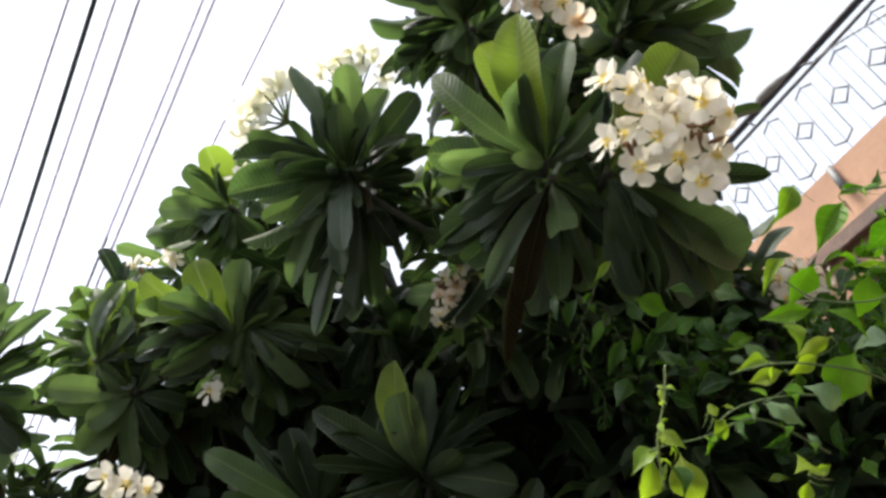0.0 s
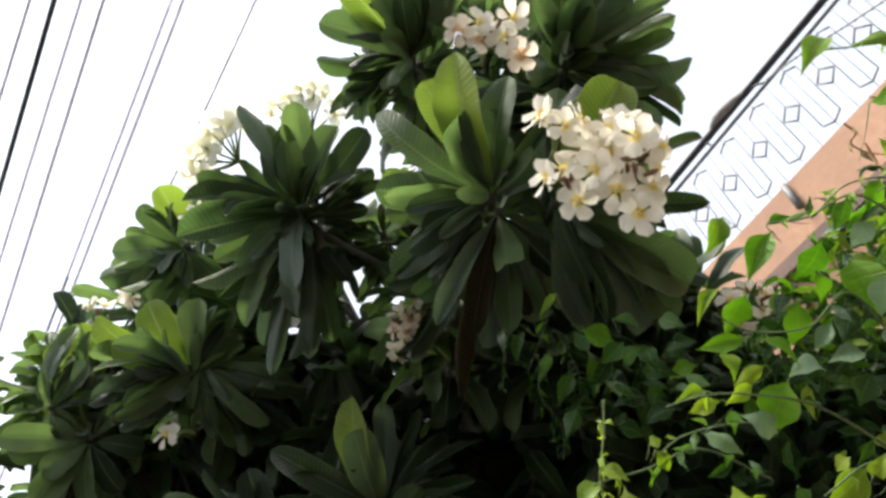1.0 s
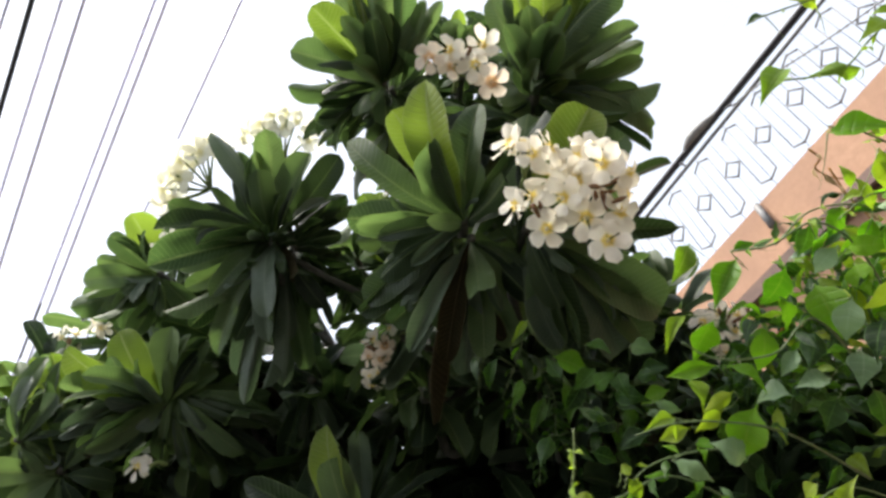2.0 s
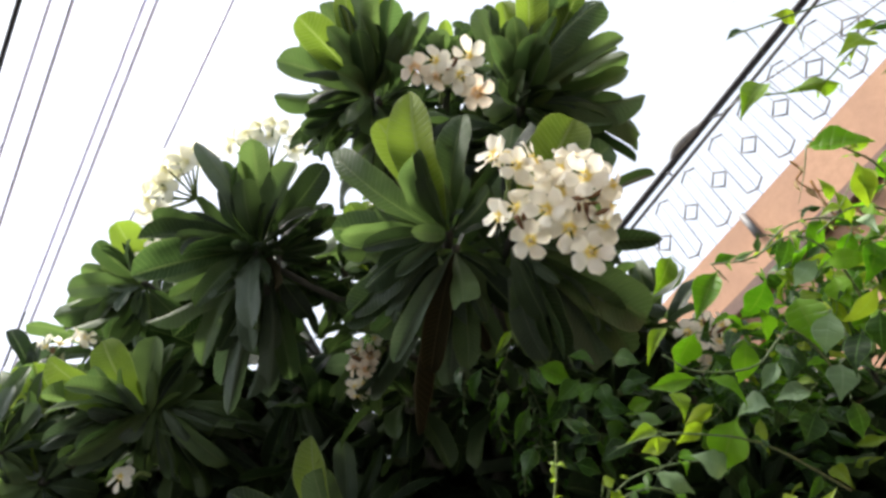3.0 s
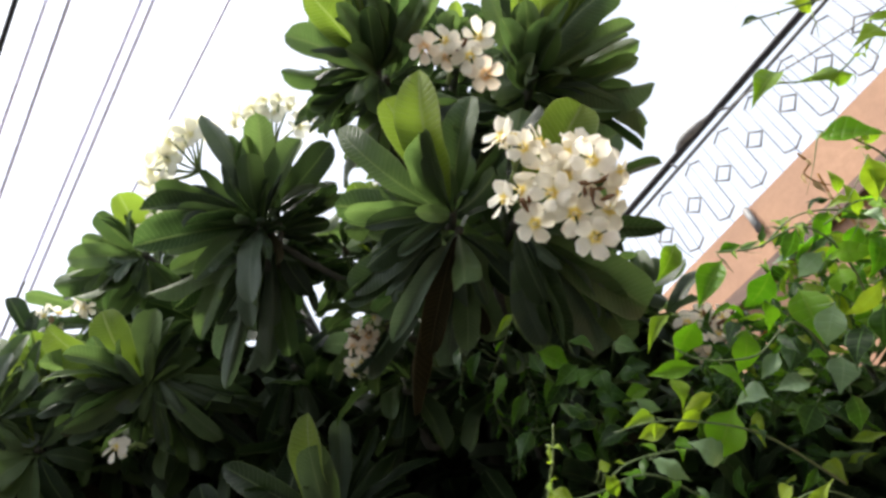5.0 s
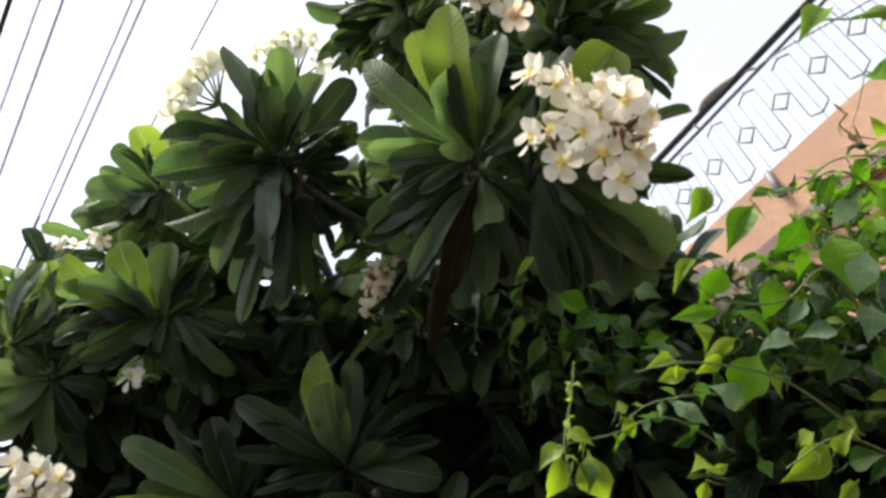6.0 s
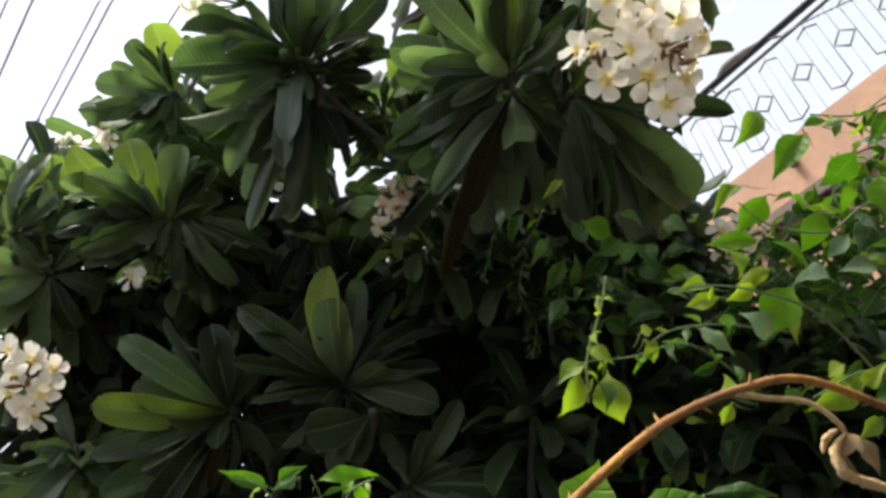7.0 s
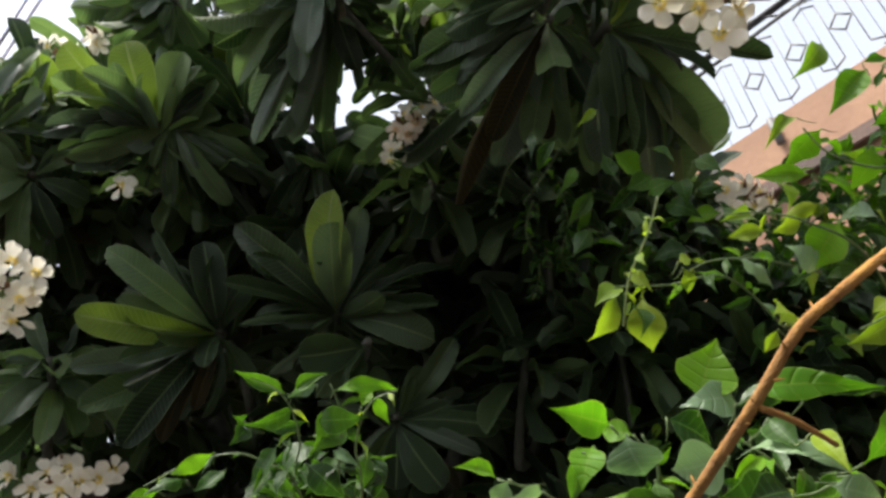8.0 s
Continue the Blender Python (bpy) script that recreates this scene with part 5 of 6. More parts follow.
flower_cluster((1.161, 1.621, 2.625), [
    ((1.161, 1.563, 2.582), (-0.66, -0.71, -0.23)), ((1.208, 1.543, 2.588), (-0.25, -0.95, -0.19)), ((1.264, 1.559, 2.582), (0.15, -0.94, -0.30)),
    ((1.166, 1.578, 2.521), (-0.65, -0.48, -0.60)), ((1.196, 1.592, 2.498), (-0.28, -0.30, -0.91)), ((1.231, 1.560, 2.533), (0.15, -0.65, -0.74)),
    ((1.299, 1.570, 2.560), (0.40, -0.74, -0.54))], seed=6, size=0.08)
flower_cluster((-0.448, 1.949, 3.244), [
    ((-0.521, 1.830, 3.316), (0.15, -0.94, -0.30)), ((-0.543, 1.840, 3.284), (-0.54, -0.70, -0.47)), ((-0.527, 1.847, 3.271), (-0.00, -0.37, -0.93))], seed=7, size=0.075)
flower_cluster((-0.564, 2.047, 3.255), [
    ((-0.698, 1.969, 3.377), (-0.49, -0.32, 0.81)), ((-0.664, 1.986, 3.320), (-0.39, -0.87, -0.30)), ((-0.689, 2.017, 3.296), (-0.56, -0.64, -0.53)),
    ((-0.650, 1.961, 3.370), (0.34, -0.46, 0.82)), ((-0.631, 2.003, 3.277), (-0.08, -0.46, -0.89))], seed=8, size=0.075)
flower_cluster((-0.342, 1.856, 2.721), [
    ((-0.405, 1.789, 2.692), (-0.34, -0.94, -0.02))], seed=9, buds=0, size=0.085, label="single white frangipani flower")
flower_cluster((-0.728, 2.024, 2.459), [
    ((-0.663, 1.791, 2.490), (-0.30, -0.95, -0.08)), ((-0.611, 1.797, 2.465), (-0.06, -0.98, -0.20)), ((-0.561, 1.802, 2.442), (0.18, -0.82, -0.54)),
    ((-0.653, 1.823, 2.445), (-0.37, -0.84, -0.39)), ((-0.596, 1.845, 2.397), (0.09, -0.78, -0.62)), ((-0.581, 1.849, 2.420), (0.40, -0.75, -0.52)),
    ((-0.669, 1.854, 2.410), (-0.30, -0.76, -0.58)), ((-0.638, 1.871, 2.378), (-0.21, -0.49, -0.84)), ((-0.612, 1.895, 2.371), (0.04, -0.30, -0.95))], seed=10)
flower_cluster((-0.564, 2.339, 2.039), [
    ((-0.642, 2.193, 2.105), (-0.62, -0.78, -0.06)), ((-0.588, 2.199, 2.072), (-0.43, -0.89, -0.17)), ((-0.550, 2.166, 2.100), (-0.31, -0.95, 0.04)),
    ((-0.504, 2.149, 2.103), (-0.07, -1.00, 0.00)), ((-0.477, 2.160, 2.074), (-0.07, -0.97, -0.22)), ((-0.439, 2.170, 2.078), (0.17, -0.97, -0.17)),
    ((-0.518, 2.163, 2.053), (-0.26, -0.92, -0.29)), ((-0.407, 2.179, 2.104), (0.42, -0.87, -0.24))], seed=11)
flower_cluster((0.383, 1.520, 2.742), [
    ((0.339, 1.473, 2.741), (0.48, -0.88, 0.07)), ((0.301, 1.467, 2.716), (-0.17, -0.95, 0.27)), ((0.257, 1.466, 2.688), (-0.57, -0.78, 0.24)),
    ((0.279, 1.460, 2.658), (0.06, -0.84, -0.54)), ((0.239, 1.498, 2.661), (-0.77, -0.50, -0.39)), ((0.264, 1.483, 2.639), (-0.02, -0.60, -0.80)),
    ((0.233, 1.530, 2.628), (-0.60, -0.11, -0.79)), ((0.256, 1.522, 2.630), (0.21, -0.35, -0.91)), ((0.233, 1.562, 2.623), (-0.52, 0.26, -0.82))], seed=12, aged=(3, 4, 5), size=0.055, buds=10, label="small cluster of withering frangipani flowers")

# ---------------------------------------------------------------- climbing vines
def vine_plant(name, at, label, height=1.7):
    ob = empty(name, at, label, "vine", "climbing vines")
    rng = random.Random(len(label))
    for k in range(3):
        top = Vector((rng.uniform(-0.12, 0.12), rng.uniform(-0.02, 0.16), height * rng.uniform(0.85, 1.0)))
        line = bezier([Vector((0.03 * k - 0.03, 0, -0.02)), top * 0.35 + Vector((rng.uniform(-0.06, 0.06), 0.03, 0)), top * 0.7 + Vector((rng.uniform(-0.06, 0.06), 0, 0)), top], 6)
        part("stem", mesh_of("vine_stem", *tube(line, (0.011, 0.005), 8, rough=0.08, rng=rng), [BARK]), ob, "woody brown vine stem")
    return ob


def shoot(plant, points, seed, leaf=0.065, gap=0.045, young=0.25, thick=0.0022, face=(-0.2, -0.75, 0.6), pairs=False, slim=1.0, lit=0.42):
    """A twining stem through the points with leaves along it, smaller and paler towards its tip."""
    rng = random.Random(seed)
    o = plant.location
    line = bezier(points, 8)
    stem = part("shoot", mesh_of("shoot", *tube(line, (thick, thick * 0.55), 6, origin=o), [STEM_GREEN if young < 0.6 else STEM_YOUNG]), plant)
    total = sum((b - a).length for a, b in zip(line, line[1:]))
    leaf, gap = leaf * 0.74, gap * 0.56
    run, want, k = 0.0, gap * 0.5, 0
    for a, b in zip(line, line[1:]):
        step = (b - a).length
        while run + step >= want:
            p = a.lerp(b, (want - run) / step)
            along = (b - a).normalized()
            done = want / total
            for sign in ((1, -1) if pairs else ((-1) ** k,)):
                out = along.cross(Vector(face)).normalized() * sign
                way = out * rng.uniform(0.7, 1.1) + along * rng.uniform(0.1, 0.6) + Vector((0, 0, -rng.uniform(0.15, 1.15))) + Vector(face) * rng.uniform(-0.2, 0.45)
                is_young = done > 1 - young
                length = leaf * rng.uniform(0.75, 1.3) * (1 - 0.5 * max(0.0, (done - 0.7) / 0.3)) * (0.8 if is_young else 1)
                dice = rng.random()
                # lit: share of leaves with sunlight or sky sheen painted into their colour
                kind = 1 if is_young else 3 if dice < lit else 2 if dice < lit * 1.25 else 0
                pool = VINE_POOLS[kind]
                m = aim(p - o, way, Vector(face) + Vector([rng.uniform(-0.5, 0.5) for _ in range(3)]), length, slim * rng.uniform(0.55, 0.92), rng.uniform(-0.8, 0.8))
                part("leaf", pool[rng.randrange(len(pool))], stem, VINE_LABELS[kind], m)
            k += 1
            want += gap * rng.uniform(0.75, 1.3)
        run += step
    return stem


def sprig(plant, leaves, seed, face=(-0.25, -0.8, -0.15)):
    """Leaves on short stalks from one joint: each as base, tip, width over length, and its look (see VINE_LABELS)."""
    rng = random.Random(seed)
    o = plant.location
    joint = sum((Vector(q[0]) for q in leaves), Vector()) / len(leaves) + Vector((0.02, 0.06, -0.03))
    for base, tip, width, kind in leaves:
        root = Vector(base)
        line = bezier([root.lerp(joint, 0.24), root.lerp(joint, 0.11) + Vector((0, 0, -0.003)), root], 3)
        stem = part("stalk", mesh_of("stalk", *tube(line, (0.0003, 0.0011), 5, origin=o), [STEM_YOUNG if kind == 1 else STEM_GREEN]), plant)
        way = Vector(tip) - root
        pool = VINE_POOLS[kind]
        turned = Vector(face) + Vector([rng.uniform(-0.35, 0.35) for _ in range(3)])
        m = aim(root - o, way, turned, way.length, width / 0.41, rng.uniform(-0.35, 0.35))
        part("leaf", pool[rng.randrange(len(pool))], stem, VINE_LABELS[kind], m)


def vine_mass(plant, middle, radii, count, seed, leaf=0.06, young=0.1, face=(-0.2, -0.7, 0.65), lit=0.3):
    """The uncounted leaves deeper in the thicket."""
    rng = random.Random(seed)
    poses, slots = [], []
    for i in range(count):
        while True:
            q = Vector((rng.uniform(-1, 1), rng.uniform(-1, 1), rng.uniform(-1, 1)))
            if q.length < 1:
                break
        at = Vector(middle) + Vector((q.x * radii[0], q.y * radii[1], q.z * radii[2])) - plant.location
        way = Vector((rng.uniform(-1, 1), rng.uniform(-0.8, 0.4), rng.uniform(-1.1, 0.4)))
        poses.append(aim(at, way, Vector(face) + Vector([rng.uniform(-0.7, 0.7) for _ in range(3)]), leaf * rng.uniform(0.7, 1.35), rng.uniform(0.6, 1.05), rng.uniform(-0.8, 0.8)))
        # lit=0 leaves deep masses in dark VINE, so colour carries their shade
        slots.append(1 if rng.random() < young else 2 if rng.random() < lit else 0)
    me = joined_blades("vine_foliage", VINE_BLADES, poses, [VINE, VINE_YOUNG, VINE_SUNLIT], slots)
    return tagged(part("foliage", me, plant, "dense small green vine leaves"), kind="stuff")


thicket = vine_plant("climbing_vine", (1.0, 1.1, 0.0), "bright green leafy climbing vine in a dense thicket")
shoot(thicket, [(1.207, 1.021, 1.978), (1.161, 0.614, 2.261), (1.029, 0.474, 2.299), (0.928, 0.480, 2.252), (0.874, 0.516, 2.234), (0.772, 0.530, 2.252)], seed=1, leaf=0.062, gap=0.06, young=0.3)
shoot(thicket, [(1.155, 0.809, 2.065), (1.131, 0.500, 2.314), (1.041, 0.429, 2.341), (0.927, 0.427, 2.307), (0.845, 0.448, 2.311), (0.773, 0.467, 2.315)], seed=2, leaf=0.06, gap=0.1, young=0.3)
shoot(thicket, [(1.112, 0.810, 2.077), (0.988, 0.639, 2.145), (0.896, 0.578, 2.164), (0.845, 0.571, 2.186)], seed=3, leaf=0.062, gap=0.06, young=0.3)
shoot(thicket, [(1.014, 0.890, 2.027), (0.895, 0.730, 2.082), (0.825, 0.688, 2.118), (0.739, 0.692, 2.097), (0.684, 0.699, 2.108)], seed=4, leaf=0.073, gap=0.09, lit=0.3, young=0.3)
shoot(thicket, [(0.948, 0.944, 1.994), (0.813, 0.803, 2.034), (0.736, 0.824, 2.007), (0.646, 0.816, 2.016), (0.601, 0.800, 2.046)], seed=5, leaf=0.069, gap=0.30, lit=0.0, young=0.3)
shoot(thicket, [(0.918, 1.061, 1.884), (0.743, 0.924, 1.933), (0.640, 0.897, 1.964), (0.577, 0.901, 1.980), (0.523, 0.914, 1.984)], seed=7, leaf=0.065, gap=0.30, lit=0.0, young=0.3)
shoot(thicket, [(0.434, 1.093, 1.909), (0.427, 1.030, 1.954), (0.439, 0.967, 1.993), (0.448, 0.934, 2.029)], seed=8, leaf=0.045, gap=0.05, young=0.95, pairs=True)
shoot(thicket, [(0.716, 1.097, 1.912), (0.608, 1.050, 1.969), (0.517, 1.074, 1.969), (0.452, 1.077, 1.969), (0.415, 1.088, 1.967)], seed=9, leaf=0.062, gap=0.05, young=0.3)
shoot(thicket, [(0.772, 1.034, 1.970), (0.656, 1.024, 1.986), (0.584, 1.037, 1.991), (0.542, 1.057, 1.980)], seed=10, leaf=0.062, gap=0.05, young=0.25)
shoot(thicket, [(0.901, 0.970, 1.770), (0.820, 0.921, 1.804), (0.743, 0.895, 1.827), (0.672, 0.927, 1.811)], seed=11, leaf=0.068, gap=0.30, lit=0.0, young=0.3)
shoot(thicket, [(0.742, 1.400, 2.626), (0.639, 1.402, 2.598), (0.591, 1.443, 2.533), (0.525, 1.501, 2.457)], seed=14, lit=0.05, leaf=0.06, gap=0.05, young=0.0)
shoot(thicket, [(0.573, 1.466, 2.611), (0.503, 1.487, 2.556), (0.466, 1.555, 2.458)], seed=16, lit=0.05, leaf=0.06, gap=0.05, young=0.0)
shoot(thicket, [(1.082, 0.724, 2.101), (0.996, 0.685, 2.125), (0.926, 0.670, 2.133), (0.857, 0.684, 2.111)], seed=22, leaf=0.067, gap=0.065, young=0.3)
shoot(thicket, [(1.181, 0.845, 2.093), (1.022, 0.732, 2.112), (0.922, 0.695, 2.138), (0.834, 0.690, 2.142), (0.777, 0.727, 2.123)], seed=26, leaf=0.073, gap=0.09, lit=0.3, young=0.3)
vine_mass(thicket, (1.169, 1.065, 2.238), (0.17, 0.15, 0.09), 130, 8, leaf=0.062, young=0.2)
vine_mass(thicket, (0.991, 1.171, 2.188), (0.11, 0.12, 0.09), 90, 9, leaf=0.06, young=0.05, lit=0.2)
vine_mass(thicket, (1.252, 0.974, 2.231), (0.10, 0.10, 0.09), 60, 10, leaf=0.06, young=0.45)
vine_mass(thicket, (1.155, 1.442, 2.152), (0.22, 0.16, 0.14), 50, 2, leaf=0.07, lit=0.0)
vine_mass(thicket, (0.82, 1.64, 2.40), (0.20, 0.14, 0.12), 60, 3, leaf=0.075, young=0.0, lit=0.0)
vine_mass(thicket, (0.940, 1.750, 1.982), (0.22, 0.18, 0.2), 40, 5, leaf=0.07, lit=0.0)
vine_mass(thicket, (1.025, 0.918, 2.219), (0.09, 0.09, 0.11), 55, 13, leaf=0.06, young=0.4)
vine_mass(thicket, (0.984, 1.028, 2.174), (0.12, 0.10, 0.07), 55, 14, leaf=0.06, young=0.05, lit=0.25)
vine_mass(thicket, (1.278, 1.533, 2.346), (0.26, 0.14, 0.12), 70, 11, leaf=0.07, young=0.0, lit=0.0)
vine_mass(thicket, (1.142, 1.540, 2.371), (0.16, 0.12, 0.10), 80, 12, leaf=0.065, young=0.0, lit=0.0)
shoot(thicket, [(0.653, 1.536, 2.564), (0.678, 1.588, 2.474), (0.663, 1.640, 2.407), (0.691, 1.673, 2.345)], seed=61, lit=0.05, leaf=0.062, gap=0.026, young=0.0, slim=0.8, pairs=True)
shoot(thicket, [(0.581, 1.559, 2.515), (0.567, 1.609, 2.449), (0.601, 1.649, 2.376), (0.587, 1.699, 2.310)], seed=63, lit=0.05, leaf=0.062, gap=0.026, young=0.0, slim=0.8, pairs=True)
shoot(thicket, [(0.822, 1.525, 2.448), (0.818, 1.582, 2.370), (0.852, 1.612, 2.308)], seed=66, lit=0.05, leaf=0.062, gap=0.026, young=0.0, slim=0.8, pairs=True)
hedge_vine = vine_plant("climbing_vine", (0.1, 1.15, 0.0), "small green vine climbing up below the tree")
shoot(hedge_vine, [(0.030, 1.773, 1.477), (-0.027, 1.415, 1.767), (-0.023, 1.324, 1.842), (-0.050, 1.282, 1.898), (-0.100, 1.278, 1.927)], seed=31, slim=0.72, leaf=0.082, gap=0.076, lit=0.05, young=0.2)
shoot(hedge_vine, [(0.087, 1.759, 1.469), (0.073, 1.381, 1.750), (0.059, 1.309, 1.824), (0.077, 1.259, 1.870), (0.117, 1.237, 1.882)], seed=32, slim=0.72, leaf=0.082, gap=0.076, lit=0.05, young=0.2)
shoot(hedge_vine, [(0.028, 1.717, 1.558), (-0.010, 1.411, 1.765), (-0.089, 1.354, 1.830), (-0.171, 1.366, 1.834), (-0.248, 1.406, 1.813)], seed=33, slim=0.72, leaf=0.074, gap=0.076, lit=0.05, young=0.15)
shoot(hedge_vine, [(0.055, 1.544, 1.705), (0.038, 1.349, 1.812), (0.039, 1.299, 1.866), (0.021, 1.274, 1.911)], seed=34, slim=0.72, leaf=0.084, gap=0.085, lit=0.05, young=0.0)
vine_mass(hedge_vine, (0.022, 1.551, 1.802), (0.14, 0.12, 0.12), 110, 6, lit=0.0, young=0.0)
near_vine = vine_plant("climbing_vine", (0.2, 0.75, 0.0), "glossy broad-leaved vine reaching up nearby", 1.45)
shoot(near_vine, [(0.269, 1.035, 1.370), (0.264, 0.876, 1.568), (0.254, 0.821, 1.614), (0.239, 0.807, 1.642)], seed=42, leaf=0.06, gap=0.03, young=0.0)
shoot(near_vine, [(0.430, 0.991, 1.394), (0.401, 0.864, 1.554), (0.386, 0.817, 1.594), (0.334, 0.805, 1.636)], seed=45, leaf=0.06, gap=0.03, young=0.0)
shoot(near_vine, [(0.472, 0.932, 1.386), (0.452, 0.809, 1.536), (0.424, 0.766, 1.576), (0.381, 0.776, 1.582)], seed=46, leaf=0.06, gap=0.03, young=0.0)
vine_mass(near_vine, (0.322, 0.886, 1.560), (0.13, 0.08, 0.06), 120, 7, leaf=0.05)
sprig(thicket, [
    ((0.480, 1.091, 1.960), (0.504, 1.146, 1.892), 0.6, 1),
    ((0.438, 1.095, 1.968), (0.406, 1.163, 1.921), 0.4, 1),
    ((0.446, 1.089, 1.973), (0.389, 1.084, 1.936), 0.5, 1),
    ((0.449, 1.073, 1.990), (0.484, 1.069, 1.953), 0.5, 1),
    ((0.468, 1.106, 1.946), (0.452, 1.088, 1.885), 0.5, 0),
    ((0.531, 1.048, 1.995), (0.552, 1.045, 1.997), 1.0, 1),
    ((0.539, 1.052, 1.988), (0.558, 1.088, 1.963), 0.5, 1)], 1)
sprig(thicket, [
    ((0.748, 0.918, 1.830), (0.674, 0.958, 1.805), 0.5, 1),
    ((0.728, 0.909, 1.846), (0.713, 0.932, 1.839), 0.9, 1),
    ((0.753, 0.925, 1.820), (0.763, 0.869, 1.829), 0.4, 1),
    ((0.652, 0.938, 1.836), (0.654, 0.937, 1.805), 0.7, 0),
    ((0.578, 0.956, 1.837), (0.533, 0.911, 1.825), 0.6, 1),
    ((0.587, 0.955, 1.835), (0.609, 0.946, 1.839), 0.6, 1),
    ((0.577, 0.962, 1.830), (0.569, 0.993, 1.812), 0.5, 1),
    ((0.767, 0.935, 1.804), (0.794, 0.892, 1.791), 0.6, 0),
    ((0.780, 0.949, 1.784), (0.731, 0.957, 1.757), 0.4, 1)], 6)
sprig(thicket, [
    ((0.922, 0.524, 2.239), (0.821, 0.527, 2.239), 0.3, 1),
    ((0.819, 0.526, 2.270), (0.740, 0.536, 2.209), 0.36, 1),
    ((0.875, 0.464, 2.315), (0.839, 0.457, 2.335), 0.6, 1),
    ((0.801, 0.471, 2.331), (0.782, 0.489, 2.336), 0.5, 0),
    ((0.969, 0.485, 2.264), (0.893, 0.480, 2.240), 0.5, 1),
    ((0.952, 0.581, 2.171), (0.837, 0.578, 2.182), 0.32, 1),
    ((0.920, 0.608, 2.154), (0.891, 0.613, 2.083), 0.36, 1)], 7)
sprig(near_vine, [
    ((0.340, 0.700, 1.638), (0.396, 0.682, 1.624), 0.28, 0),
    ((0.281, 0.725, 1.632), (0.334, 0.698, 1.641), 0.35, 0),
    ((0.305, 0.753, 1.579), (0.238, 0.752, 1.560), 0.6, 0),
    ((0.337, 0.740, 1.582), (0.310, 0.744, 1.553), 0.6, 0),
    ((0.364, 0.742, 1.567), (0.309, 0.720, 1.555), 0.6, 0),
    ((0.219, 0.774, 1.591), (0.225, 0.785, 1.557), 0.6, 0),
    ((0.160, 0.774, 1.618), (0.151, 0.801, 1.580), 0.35, 0),
    ((0.295, 0.734, 1.611), (0.298, 0.702, 1.604), 0.5, 0)], 11)
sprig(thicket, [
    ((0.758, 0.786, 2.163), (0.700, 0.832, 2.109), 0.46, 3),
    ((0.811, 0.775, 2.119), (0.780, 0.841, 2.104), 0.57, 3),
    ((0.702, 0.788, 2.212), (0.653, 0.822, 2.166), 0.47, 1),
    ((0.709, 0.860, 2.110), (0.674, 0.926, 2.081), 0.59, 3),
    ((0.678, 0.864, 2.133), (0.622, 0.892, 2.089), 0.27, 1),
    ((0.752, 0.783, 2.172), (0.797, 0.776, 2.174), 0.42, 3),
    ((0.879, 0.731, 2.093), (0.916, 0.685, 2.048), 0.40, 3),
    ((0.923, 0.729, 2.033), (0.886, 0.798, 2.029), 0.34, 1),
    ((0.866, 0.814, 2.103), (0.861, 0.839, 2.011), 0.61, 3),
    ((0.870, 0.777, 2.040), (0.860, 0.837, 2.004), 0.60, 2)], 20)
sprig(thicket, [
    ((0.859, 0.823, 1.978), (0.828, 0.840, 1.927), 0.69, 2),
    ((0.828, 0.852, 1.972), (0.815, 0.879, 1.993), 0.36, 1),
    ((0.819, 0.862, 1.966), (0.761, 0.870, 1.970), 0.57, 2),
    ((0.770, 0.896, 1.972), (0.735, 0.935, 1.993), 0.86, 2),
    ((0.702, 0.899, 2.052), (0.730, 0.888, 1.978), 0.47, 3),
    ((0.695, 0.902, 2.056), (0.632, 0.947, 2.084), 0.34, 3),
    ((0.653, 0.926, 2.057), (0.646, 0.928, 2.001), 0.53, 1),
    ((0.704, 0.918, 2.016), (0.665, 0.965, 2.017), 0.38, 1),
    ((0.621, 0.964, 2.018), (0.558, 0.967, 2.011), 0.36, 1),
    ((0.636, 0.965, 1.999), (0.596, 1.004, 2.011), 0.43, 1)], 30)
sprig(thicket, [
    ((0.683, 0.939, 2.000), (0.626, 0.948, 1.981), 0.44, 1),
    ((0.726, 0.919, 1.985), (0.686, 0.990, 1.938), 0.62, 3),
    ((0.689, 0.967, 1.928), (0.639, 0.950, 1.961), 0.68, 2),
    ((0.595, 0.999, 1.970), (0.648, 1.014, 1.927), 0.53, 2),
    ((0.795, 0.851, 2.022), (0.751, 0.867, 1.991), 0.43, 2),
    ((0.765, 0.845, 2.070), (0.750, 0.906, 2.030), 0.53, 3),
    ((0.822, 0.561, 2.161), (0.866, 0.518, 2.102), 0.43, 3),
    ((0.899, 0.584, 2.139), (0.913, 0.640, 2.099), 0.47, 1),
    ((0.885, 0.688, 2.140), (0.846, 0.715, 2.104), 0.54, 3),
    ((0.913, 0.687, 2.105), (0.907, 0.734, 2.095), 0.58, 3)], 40)
